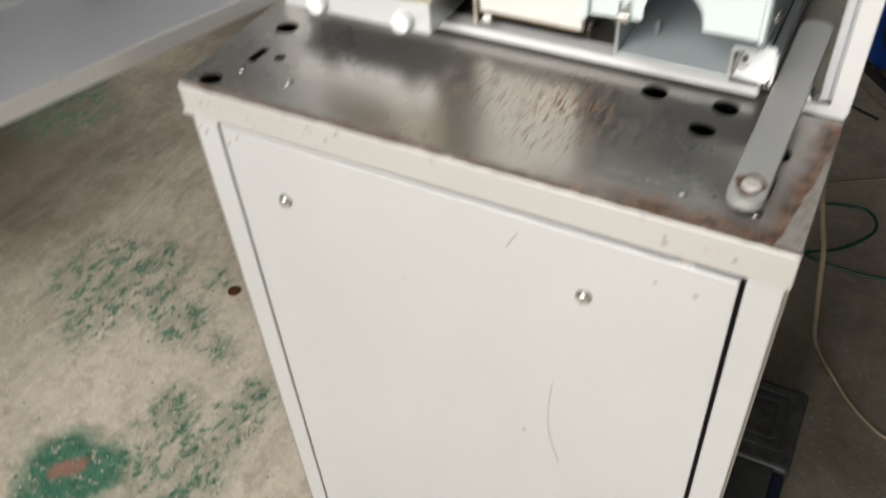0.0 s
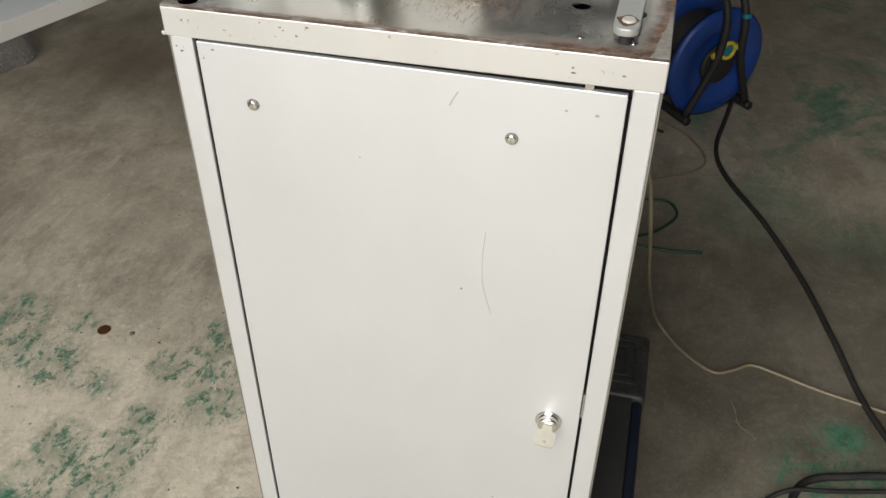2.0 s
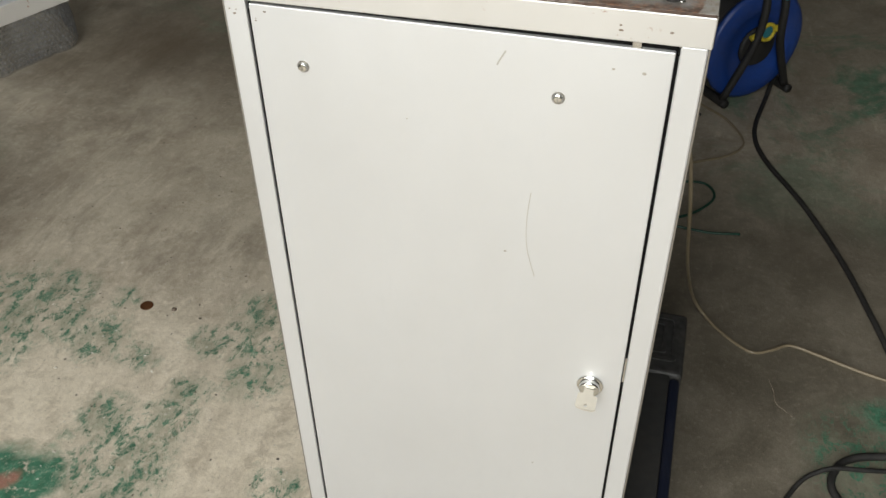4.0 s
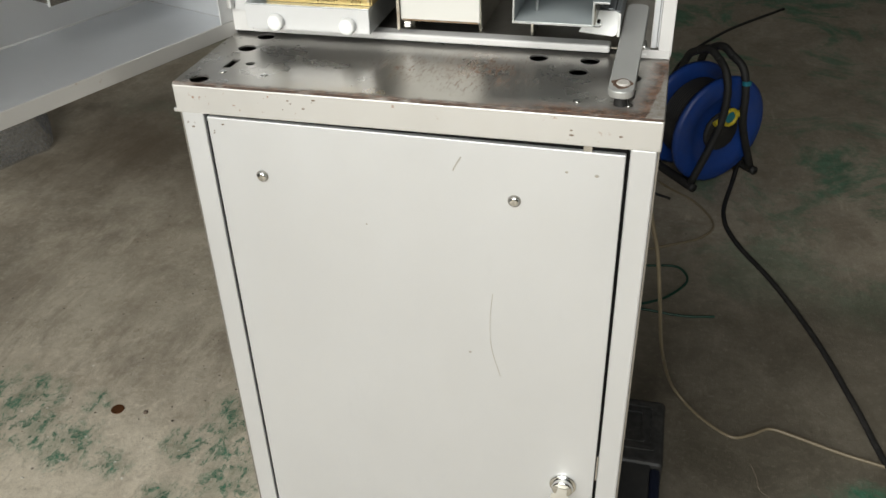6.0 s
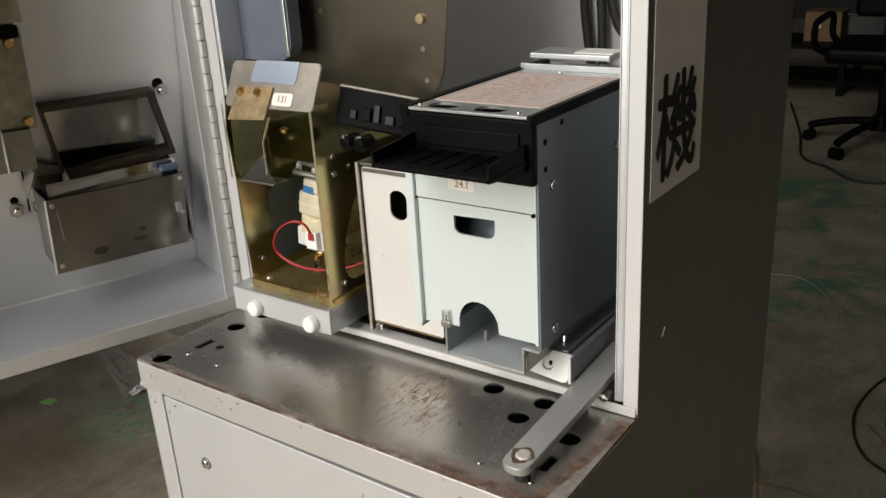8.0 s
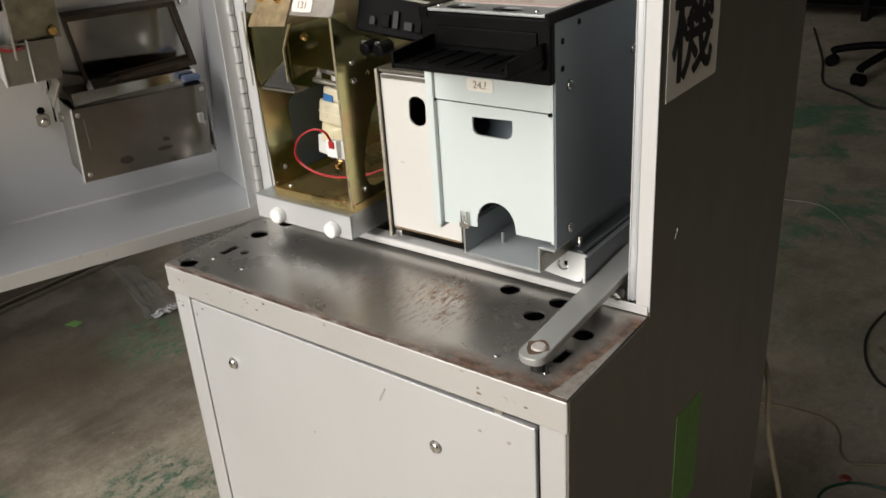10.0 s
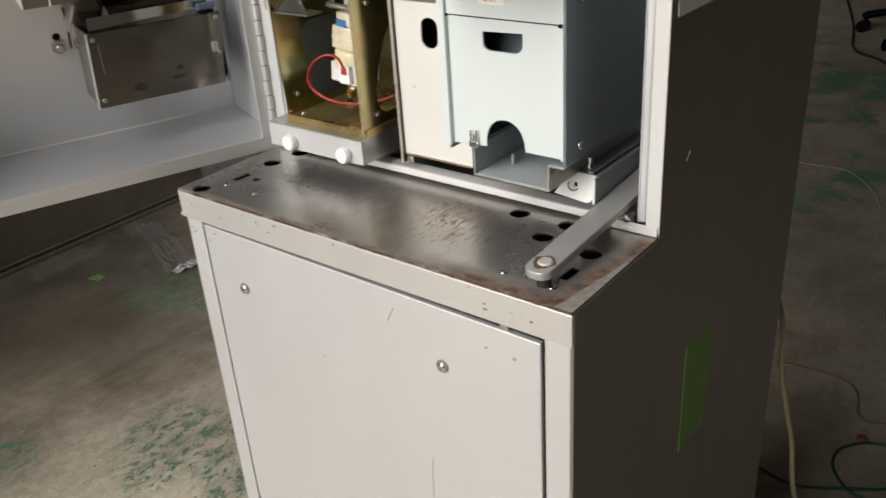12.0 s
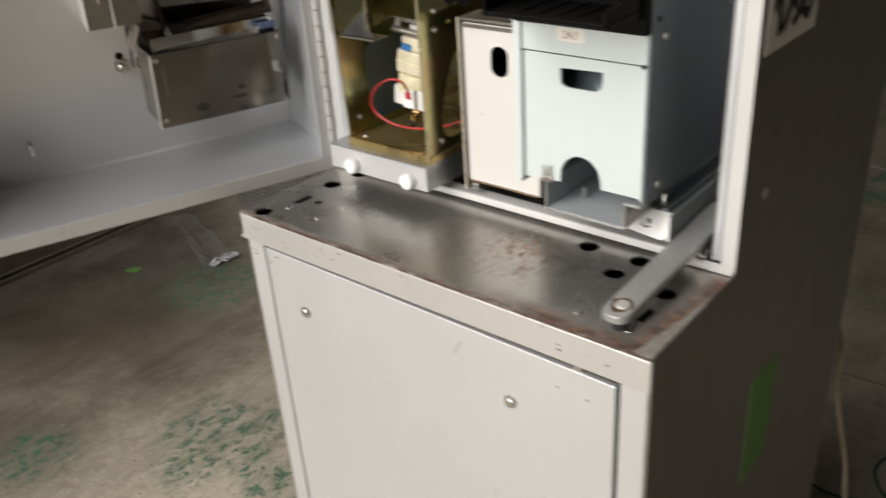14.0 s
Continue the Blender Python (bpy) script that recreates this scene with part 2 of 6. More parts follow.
M["gold"] = zinc_chromate()
M["worn_gold_edge"] = surface("rubbed_passivated_edge", (0.66, 0.57, 0.36), 0.3, 0.7, 0.2, 200.0, 0.4, 60.0, 0.05, (0.35, 0.24, 0.12))
M["mottled"] = surface("mottled_passivated_plate", (0.44, 0.41, 0.30), 0.38, 0.6, 0.25, 70.0, 0.7, 24.0, 0.05, (0.22, 0.22, 0.17))
M["warm_galv"] = surface("warm_zinc_plate", (0.52, 0.475, 0.42), 0.34, 0.75, 0.15, 50.0, 0.4, 30.0, 0.05)
M["dull_gold"] = surface("dull_gold_plate", (0.56, 0.43, 0.25), 0.36, 0.7, 0.25, 120.0, 0.8, 45.0, 0.05, (0.30, 0.18, 0.10))
M["bronzed"] = surface("browned_passivated_steel", (0.60, 0.46, 0.20), 0.3, 0.85, 0.12, 60.0, 0.35, 30.0, 0.03, (0.20, 0.10, 0.05))


def worn_deck():
    """Bare brushed steel sheet with rubbed rust in the middle and at its worn end."""
    k = Nodes("worn_brushed_steel_deck", 0.20, 1.0)
    brush = k.noise(300.0, 3, 0.6, stretch=(0.05, 1.0, 1.0))
    big = k.noise(11.0, 5, 0.6)
    c = k.mix(k.ramp(big, 0.3, 0.7), (0.435, 0.42, 0.395), (0.50, 0.485, 0.455))
    strokes = None
    for turn, size in ((28, 330.0), (-35, 400.0), (80, 290.0)):
        way = k.put("ShaderNodeMapping", Rotation=(0.0, 0.0, radians(turn)), Scale=(1.0, 0.22, 1.0))
        k.link(k.co, way.inputs["Vector"])
        scrape = k.put("ShaderNodeTexNoise", Scale=size, Detail=5.0, Roughness=0.7, Distortion=0.5)
        k.link(way.outputs["Vector"], scrape.inputs["Vector"])
        one = k.ramp(scrape.outputs["Fac"], 0.565, 0.61)
        strokes = one if strokes is None else k.math("MAXIMUM", strokes, one)
    patch = k.ramp(k.noise(85.0, 5, 0.7), 0.38, 0.50)
    lines = k.math("MULTIPLY", strokes, patch)
    mid = k.math("MAXIMUM", k.blob(0.047, 0.056, 0.030, 0.022), k.math("MULTIPLY", k.blob(-0.012, 0.060, 0.022, 0.018), 0.8))
    axis = k.t.nodes.new("ShaderNodeSeparateXYZ")
    k.link(k.co, axis.inputs[0])
    px, py = axis.outputs["X"], axis.outputs["Y"]
    # a curved worn track inside the outer edge, and the paint left outside it
    curve = k.math("ADD", 0.166, k.math("MULTIPLY", py, k.math("SUBTRACT", 0.2, k.math("MULTIPLY", py, 0.9))))
    wob = k.math("MULTIPLY", k.math("SUBTRACT", k.noise(70.0, 6, 0.7), 0.5), 0.008)
    off = k.math("ADD", k.math("SUBTRACT", px, curve), wob)
    strip = k.math("MULTIPLY", k.ramp(off, -0.0006, 0.0006), k.ramp(py, 0.085, 0.060))
    band = k.math("MULTIPLY", k.ramp(off, -0.017, -0.004), k.ramp(py, 0.107, 0.098))
    depth = k.math("ADD", py, k.math("MULTIPLY", wob, 1.6))
    edge = k.math("MULTIPLY", k.ramp(depth, 0.017, 0.004), k.ramp(k.math("ADD", px, wob), 0.035, 0.105))
    edge = k.math("MAXIMUM", edge, k.math("MULTIPLY", k.ramp(depth, 0.0045, 0.001), 0.8))
    wornf = k.ramp(k.noise(95.0, 7, 0.75), 0.30, 0.55, 0.55, 1.0)
    rust = k.math("MULTIPLY", k.math("MAXIMUM", band, edge), wornf)
    haze = k.math("MULTIPLY", k.blob(0.040, 0.070, 0.020, 0.018), k.ramp(k.noise(120.0, 6, 0.75), 0.46, 0.62, 0.0, 0.60))
    c = k.mix(haze, c, (0.33, 0.185, 0.095))
    c = k.mix(k.math("MULTIPLY", k.math("MULTIPLY", mid, lines), 1.0), c, (0.190, 0.094, 0.044))
    c = k.mix(k.math("MULTIPLY", k.ramp(k.noise(40.0, 6, 0.75), 0.5, 0.75), 0.14), c, (0.24, 0.20, 0.16))
    brown = k.mix(k.ramp(k.noise(160.0, 5, 0.7), 0.42, 0.62), (0.055, 0.030, 0.018), (0.23, 0.105, 0.050))
    c = k.mix(k.math("MULTIPLY", rust, 0.95), c, brown)
    c = k.mix(strip, c, k.mix(k.ramp(k.noise(210.0, 6, 0.8), 0.45, 0.65), (0.33, 0.315, 0.29), (0.22, 0.175, 0.13)))
    rust = k.math("MAXIMUM", k.math("MAXIMUM", rust, strip), k.math("MULTIPLY", mid, lines))
    k.color(c)
    k.rough(k.math("ADD", k.ramp(k.noise(24.0, 6, 0.7), 0.3, 0.7, 0.25, 0.33), k.math("MULTIPLY", rust, 0.35)))
    k.link(k.math("SUBTRACT", 0.86, k.math("MULTIPLY", rust, 0.75)), k.b.inputs["Metallic"])
    k.bump(brush, 0.004, 0.0003)
    return k.m


M["deck"] = worn_deck()


def workshop_floor():
    """Power-floated concrete with brown traffic smears, chalky scuffs, what is left of a green floor paint, and shade
    painted in.
    """
    k = Nodes("stained_concrete_floor", 0.62)
    big, mid = k.noise(1.3, 6, 0.65), k.noise(6.5, 8, 0.74, distort=0.5)
    fine, grit = k.noise(85.0, 7, 0.8), k.noise(430.0, 3, 0.7)

    def strokes(turn, size, stretch, rough=0.76):
        way = k.put("ShaderNodeMapping", Rotation=(0.0, 0.0, radians(turn)), Scale=(1.0, stretch, 1.0))
        k.link(k.co, way.inputs["Vector"])
        n = k.put("ShaderNodeTexNoise", Scale=size, Detail=9.0, Roughness=rough, Distortion=0.4)
        k.link(way.outputs["Vector"], n.inputs["Vector"])
        return n.outputs["Fac"]

    swept, wiped = strokes(-38, 16.0, 0.30), strokes(-62, 7.0, 0.45, 0.70)
    c = k.mix(k.ramp(big, 0.36, 0.60), (0.36, 0.315, 0.242), (0.50, 0.445, 0.350))
    c = k.mix(k.ramp(mid, 0.40, 0.60, 0.0, 0.8), c, (0.52, 0.46, 0.36))
    c = k.mix(k.ramp(k.noise(3.4, 8, 0.75), 0.50, 0.66, 0.0, 0.55), c, (0.14, 0.115, 0.082))
    # paler zone in front of the machine
    pale = k.spots(((-0.62, 0.14, 0.36), (-0.35, 0.30, 0.26), (-0.80, 0.28, 0.26)), 0.6)
    c = k.mix(k.math("MULTIPLY", pale, k.ramp(swept, 0.36, 0.56, 0.45, 0.95)), c, (0.68, 0.60, 0.475))
    cream = k.math("MULTIPLY", k.spots(((-0.77, 0.15, 0.10), (-0.45, 0.14, 0.12), (-0.37, 0.17, 0.09), (-0.84, 0.25, 0.07), (-0.60, 0.36, 0.05), (-0.40, 0.24, 0.06)), 0.9), k.ramp(k.noise(30.0, 8, 0.8), 0.40, 0.60))
    c = k.mix(k.math("MULTIPLY", cream, 0.85), c, (0.82, 0.735, 0.585))
    blotch, dapple = k.noise(24.0, 7, 0.72, distort=0.7), k.noise(52.0, 6, 0.75, distort=0.5)
    c = k.mix(k.ramp(blotch, 0.50, 0.62, 0.0, 0.45), c, (0.33, 0.275, 0.200))
    c = k.mix(k.math("MULTIPLY", k.ramp(dapple, 0.52, 0.62, 0.0, 0.60), k.ramp(pale, 0.0, 0.8, 0.35, 1.0)), c, (0.80, 0.72, 0.59))
    # brown wiped bands all over, fainter in the paler zone
    band = k.math("MULTIPLY", k.ramp(wiped, 0.47, 0.60), k.ramp(swept, 0.36, 0.58, 0.35, 1.0))
    c = k.mix(k.math("MULTIPLY", band, k.ramp(pale, 0.0, 1.0, 0.42, 0.22)), c, (0.225, 0.180, 0.130))
    chalk = k.math("MULTIPLY", k.ramp(strokes(-50, 26.0, 0.22, 0.8), 0.545, 0.62), k.ramp(k.noise(4.2, 5), 0.46, 0.58))
    c = k.mix(k.math("MULTIPLY", chalk, 0.50), c, (0.70, 0.62, 0.49))
    # dirty right and far floor, darkened further to paint in the shade there
    right_shade = k.math("MAXIMUM", k.blob(0.56, 0.58, 0.60, 0.26), k.math("MULTIPLY", k.blob(0.5, 3.0, 1.7, 0.5), 0.56))
    c = k.mix(k.math("MULTIPLY", right_shade, k.ramp(mid, 0.3, 0.6, 0.94, 0.74)), c, (0.075, 0.065, 0.046))
    # dark floor by the left wall, with shade there and under the door painted in
    left_shade = k.math("MAXIMUM", k.blob(-1.98, 0.55, 0.70, 0.26), k.math("MULTIPLY", k.blob(-1.22, 1.62, 0.42, 0.28), 0.75))
    c = k.mix(k.math("MULTIPLY", left_shade, k.ramp(mid, 0.3, 0.6, 0.92, 0.75)), c, (0.040, 0.034, 0.026))
    # brown floor at the left, its colour partly standing for shade that falls there
    brown_shade = k.spots(((-1.48, 0.36, 0.24), (-1.30, 0.12, 0.17), (-1.24, 0.44, 0.14), (-1.42, 0.62, 0.16), (-1.25, 1.42, 0.22), (-0.90, 1.55, 0.26), (-1.45, 1.25, 0.10)), 0.7)
    c = k.mix(k.math("MULTIPLY", brown_shade, k.ramp(swept, 0.36, 0.60, 0.92, 0.50)), c, (0.115, 0.088, 0.058))
    # smoky brown smears behind the pale zone
    smear = k.spots(((-1.02, 0.58, 0.10), (-0.80, 0.60, 0.10), (-0.64, 0.63, 0.09), (-1.16, 0.70, 0.13), (-1.33, 0.72, 0.13), (-0.50, 0.70, 0.07), (-1.10, 0.98, 0.10)), 0.95)
    c = k.mix(k.math("MULTIPLY", smear, k.ramp(swept, 0.40, 0.56, 0.60, 0.0)), c, (0.165, 0.135, 0.102))
    # worn paint: solid islands, flakes and a thin green-grey film between them
    zone = k.spots(((-0.95, 0.37, 0.085), (-0.885, 0.42, 0.05), (-0.91, 0.285, 0.055), (-0.76, 0.34, 0.045), (-0.83, 0.36, 0.04), (-0.655, 0.32, 0.03), (-0.76, 0.445, 0.022),
                    (-0.49, 0.475, 0.045), (-0.475, 0.405, 0.055), (-0.44, 0.335, 0.045), (-0.54, 0.385, 0.03), (-0.635, 0.175, 0.042), (-0.56, 0.13, 0.055), (-0.535, 0.20, 0.040),
                    (-0.528, 0.27, 0.028), (-0.54, 0.08, 0.055), (-0.60, 0.085, 0.05), (-0.315, 0.13, 0.03), (0.56, 0.40, 0.085), (-1.45, 0.74, 0.10), (-1.20, 0.10, 0.07)), 0.8, 0.6)
    flakes = k.math("MULTIPLY", k.ramp(strokes(-45, 48.0, 0.60, 0.76), 0.510, 0.555), k.ramp(zone, 0.10, 0.55))
    flakes = k.math("MULTIPLY", flakes, k.ramp(k.noise(130.0, 7, 0.85), 0.40, 0.54, 0.25, 1.0))
    crumbs = k.math("MULTIPLY", k.ramp(k.noise(105.0, 8, 0.8, distort=0.4), 0.565, 0.60), k.ramp(zone, 0.05, 0.45, 0.0, 0.9))
    crumbs = k.math("MULTIPLY", crumbs, k.ramp(k.noise(17.0, 5), 0.46, 0.54))
    wash = k.math("MULTIPLY", zone, k.ramp(strokes(-45, 20.0, 0.5), 0.40, 0.58, 0.0, 0.70))
    c = k.mix(wash, c, (0.230, 0.260, 0.180))
    far = k.math("MULTIPLY", k.ramp(k.noise(2.9, 9, 0.72, distort=0.6), 0.50, 0.58), k.math("MAXIMUM", k.blob(-0.1, 2.9, 1.2, 0.5), k.blob(0.7, 1.6, 0.45, 0.3)))
    ragged = k.ramp(k.noise(55.0, 8, 0.8), 0.38, 0.46)
    island = k.math("MULTIPLY", k.spots(((-0.725, 0.025, 0.066), (-0.675, 0.045, 0.050), (-0.655, 0.075, 0.022), (-0.70, -0.02, 0.06)), 0.30, 0.55), ragged)
    island2 = k.math("MULTIPLY", k.blob(0.57, 0.508, 0.030, 0.014), k.ramp(fine, 0.36, 0.5))
    green = k.math("MAXIMUM", k.math("MAXIMUM", k.math("MAXIMUM", crumbs, flakes), k.math("MULTIPLY", far, 0.8)), k.math("MAXIMUM", island, island2))
    c = k.mix(green, c, k.mix(k.ramp(k.noise(38.0, 6, 0.75), 0.38, 0.62), (0.030, 0.120, 0.067), (0.080, 0.235, 0.145)))
    red = k.math("MAXIMUM", k.blob(-0.728, 0.019, 0.013, 0.005), k.math("MAXIMUM", k.blob(-0.716, 0.030, 0.014, 0.005), k.blob(-0.703, 0.042, 0.012, 0.005)))
    c = k.mix(k.math("MULTIPLY", red, 0.9), c, (0.36, 0.17, 0.125))
    unshaded = k.math("SUBTRACT", 1.0, k.math("MULTIPLY", k.math("MAXIMUM", k.math("MAXIMUM", left_shade, brown_shade), k.math("MULTIPLY", right_shade, 0.7)), 0.85))
    c = k.mix(k.math("MULTIPLY", k.ramp(fine, 0.54, 0.70, 0.0, 0.5), unshaded), c, (0.62, 0.555, 0.45))
    chips = k.math("MULTIPLY", k.ramp(k.noise(64.0, 4, 0.6), 0.685, 0.71), k.ramp(pale, 0.2, 0.7))
    c = k.mix(chips, c, (0.80, 0.77, 0.70))
    c = k.mix(k.ramp(k.noise(150.0, 7, 0.85), 0.56, 0.66, 0.0, 0.5), c, (0.11, 0.090, 0.066))
    c = k.mix(k.ramp(grit, 0.58, 0.74, 0.0, 0.45), c, (0.10, 0.085, 0.07))
    # scattered pock marks
    pock = k.t.nodes.new("ShaderNodeTexVoronoi")
    pock.inputs["Scale"].default_value = 26.0
    k.link(k.co, pock.inputs["Vector"])
    c = k.mix(k.math("MULTIPLY", k.ramp(pock.outputs["Distance"], 0.075, 0.05), k.ramp(k.noise(7.0, 3), 0.50, 0.56, 0.0, 0.8)), c, (0.10, 0.080, 0.060))
    k.color(c)
    k.rough(k.ramp(mid, 0.3, 0.7, 0.5, 0.75))
    k.bump(k.math("ADD", k.math("ADD", fine, k.math("MULTIPLY", swept, 0.9)), k.math("MULTIPLY", green, 0.4)), 0.45, 0.003)
    return k.m


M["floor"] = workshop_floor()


def clear_film():
    k = Nodes("bubble_film", 0.18)
    k.color((0.20, 0.205, 0.21))
    k.b.inputs["Alpha"].default_value = 0.34
    v = k.t.nodes.new("ShaderNodeTexVoronoi")
    v.inputs["Scale"].default_value = 90.0
    k.link(k.co, v.inputs["Vector"])
    k.bump(v.outputs["Distance"], 0.9, 0.006)
    return k.m


M["film"] = clear_film()


def smoked():
    k = Nodes("smoky_plated_plate", 0.22, 0.75)
    a = k.noise(5.0, 3, 0.5)
    k.color(k.mix(k.ramp(a, 0.35, 0.7), (0.15, 0.132, 0.095), (0.25, 0.222, 0.17)))
    return k.m


M["smoked"] = smoked()


# ---- mesh helpers
INV = {}


def resized(ob, k, by):
    """Makes a finished thing k times as large and moves it."""
    m = Matrix.Translation(by) @ Matrix.Scale(k, 4)
    for o in ob.children_recursive:
        o.data.transform(m)


def thing(name, at, label, category, group=""):
    ob = new(name)
    ob.location = at
    ob.empty_display_size = 0.05
    INV[ob.name] = Matrix.Translation(at).inverted()
    return tagged(ob, label, category, group)


def mesh_of(name, bm, material, smooth=False):
    bmesh.ops.recalc_face_normals(bm, faces=bm.faces)
    me = bpy.data.meshes.new(name)
    bm.to_mesh(me)
    bm.free()
    me.materials.append(material)
    if smooth:
        for p in me.polygons:
            p.use_smooth = True
    return me


def part(name, bm, material, parent, label="", smooth=False):
    ob = new(name, mesh_of(name, bm, material, smooth))
    ob.parent = parent
    ob.matrix_parent_inverse = INV.get(parent.name, Matrix.Identity(4))
    return tagged(ob, label)


def alone(name, bm, material, label, category, kind="", group="", smooth=False):
    return tagged(new(name, mesh_of(name, bm, material, smooth)), label, category, group, kind)


def soften(bm, edges, w, n=2):
    if w:
        bmesh.ops.bevel(bm, geom=list(edges), offset=w, segments=n, affect="EDGES", profile=0.5)


def box(x0, x1, y0, y1, z0, z1, r=0.0, bm=None, m=None, n=2):
    one = bmesh.new()
    bmesh.ops.create_cube(one, size=1.0)
    for v in one.verts:
        v.co = Vector((x0 if v.co.x < 0 else x1, y0 if v.co.y < 0 else y1, z0 if v.co.z < 0 else z1))
    soften(one, one.edges, r, n)
    return merged(one, bm, m)


def merged(one, bm, m=None):
    if m is not None:
        bmesh.ops.transform(one, matrix=m, verts=one.verts)
    if bm is None:
        return one
    tmp = bpy.data.meshes.new("tmp")
    one.to_mesh(tmp)
    one.free()
    bm.from_mesh(tmp)
    bpy.data.meshes.remove(tmp)
    return bm


def rod(a, b, r, r2=None, seg=20, bm=None, bevel=0.0):
    """A cylinder or cone from a to b."""
    a, b = Vector(a), Vector(b)
    one = bmesh.new()
    bmesh.ops.create_cone(one, cap_ends=True, segments=seg, radius1=r, radius2=r if r2 is None else r2, depth=(b - a).length)
    if bevel:
        soften(one, [e for e in one.edges if len(e.link_faces) == 2 and e.calc_face_angle(0) > 1.0], bevel)
    turn = (b - a).to_track_quat("Z", "Y").to_matrix().to_4x4()
    return merged(one, bm, Matrix.Translation((a + b) / 2) @ turn)


def smooth_line(pts, n=8, closed=False):
    """Catmull-Rom through the points."""
    p = [Vector(q) for q in pts]
    out = []
    last = len(p) if closed else len(p) - 1
    for i in range(last):
        a, b, c, d = (p[(i - 1) % len(p)] if closed or i else p[0] * 2 - p[1], p[i], p[(i + 1) % len(p)],
                      p[(i + 2) % len(p)] if closed or i + 2 < len(p) else p[-1] * 2 - p[-2])
        for k in range(n):
            t = k / n
            out.append(0.5 * (2 * b + (c - a) * t + (2 * a - 5 * b + 4 * c - d) * t * t + (3 * b - a - 3 * c + d) * t ** 3))
    if not closed:
        out.append(p[-1])
    return out


def tube(pts, r, seg=8, n=8, bm=None, closed=False, straight=False):
    line = [Vector(q) for q in pts] if straight else smooth_line(pts, n, closed)
    one = bmesh.new()
    rings = []
    up = Vector((0.13, 0.21, 1.0)).normalized()
    for i, p in enumerate(line):
        if closed:
            d = line[(i + 1) % len(line)] - line[i - 1]
        else:
            d = line[min(i + 1, len(line) - 1)] - line[max(i - 1, 0)]
        d.normalize()
        side = d.cross(up)
        if side.length < 0.05:
            side = d.cross(Vector((1, 0, 0)))
        side.normalize()
        up2 = side.cross(d)
        rings.append([one.verts.new(p + (side * math.cos(k * math.tau / seg) + up2 * math.sin(k * math.tau / seg)) * r) for k in range(seg)])
    for i in range(len(rings) if closed else len(rings) - 1):
        a, b = rings[i], rings[(i + 1) % len(rings)]
        for k in range(seg):
            one.faces.new((a[k], a[(k + 1) % seg], b[(k + 1) % seg], b[k]))
    if not closed:
        one.faces.new(rings[0])
        one.faces.new(rings[-1])
    return merged(one, bm)


def ring_pts(u, v, r, n=20, r2=None):
    return [(u + r * math.cos(k * math.tau / n), v + (r if r2 is None else r2) * math.sin(k * math.tau / n)) for k in range(n)]


def round_rect(u0, u1, v0, v1, r, n=5):
    out = []
    for cu, cv, a in ((u1 - r, v1 - r, 0), (u0 + r, v1 - r, 90), (u0 + r, v0 + r, 180), (u1 - r, v0 + r, 270)):
        for k in range(n + 1):
            t = radians(a + 90 * k / n)
            out.append((cu + r * math.cos(t), cv + r * math.sin(t)))
    return out


def plate(outline, holes, t, m, bm=None):
    """A sheet of thickness t with real holes, drawn in its own u, v plane and set by m (u, v, w axes)."""
    one = bmesh.new()
    caps = ([], [])
    for loop in [outline] + list(holes):
        lo = [one.verts.new((u, v, 0)) for u, v in loop]
        hi = [one.verts.new((u, v, t)) for u, v in loop]
        for i in range(len(loop)):
            j = (i + 1) % len(loop)
            one.faces.new((lo[i], lo[j], hi[j], hi[i]))
        for vs, cap in ((lo, caps[0]), (hi, caps[1])):
            for i in range(len(loop)):
                cap.append(one.edges.get((vs[i], vs[(i + 1) % len(loop)])))
    for cap in caps:
        bmesh.ops.triangle_fill(one, use_beauty=True, use_dissolve=False, edges=cap)
    return merged(one, bm, m)


def axes(o, u, v, w):
    """The matrix that takes a sheet's u, v, w to these directions from o."""
    return Matrix(((u[0], v[0], w[0], o[0]), (u[1], v[1], w[1], o[1]), (u[2], v[2], w[2], o[2]), (0, 0, 0, 1)))


def facing_front(y):
    """u = x, v = z, thickness backwards from y."""
    return axes((0, y, 0), (1, 0, 0), (0, 0, 1), (0, 1, 0))


def facing_up(z):
    """u = x, v = y, thickness downwards from z."""
    return axes((0, 0, z), (1, 0, 0), (0, 1, 0), (0, 0, -1))


def facing_side(x):
    """u = y, v = z, thickness inwards from x."""
    return axes((x, 0, 0), (0, 1, 0), (0, 0, 1), (-1, 0, 0))


def words(text, size, m, material, parent, name="lettering", fat=0.0):
    data = bpy.data.curves.new("letters", "FONT")
    data.body, data.size, data.align_x, data.align_y, data.extrude = text, size, "CENTER", "CENTER", 0.0002
    ob = bpy.data.objects.new("letters", data)
    scene.collection.objects.link(ob)
    me = bpy.data.meshes.new_from_object(ob.evaluated_get(bpy.context.evaluated_depsgraph_get()))
    bpy.data.objects.remove(ob)
    if fat:
        heavy = bmesh.new()
        for dx, dy in ((0, 0), (fat, 0), (-fat, 0), (0, fat), (0, -fat)):
            k = me.copy()
            k.transform(Matrix.Translation((dx, dy, 0.00004 * len(heavy.verts) / max(1, len(me.vertices)))))
            heavy.from_mesh(k)
            bpy.data.meshes.remove(k)
        heavy.to_mesh(me)
        heavy.free()
    me.transform(m)
    me.name = name
    me.materials.clear()
    me.materials.append(material)
    out = new(name, me)
    out.parent = parent
    out.matrix_parent_inverse = INV.get(parent.name, Matrix.Identity(4))
    return out


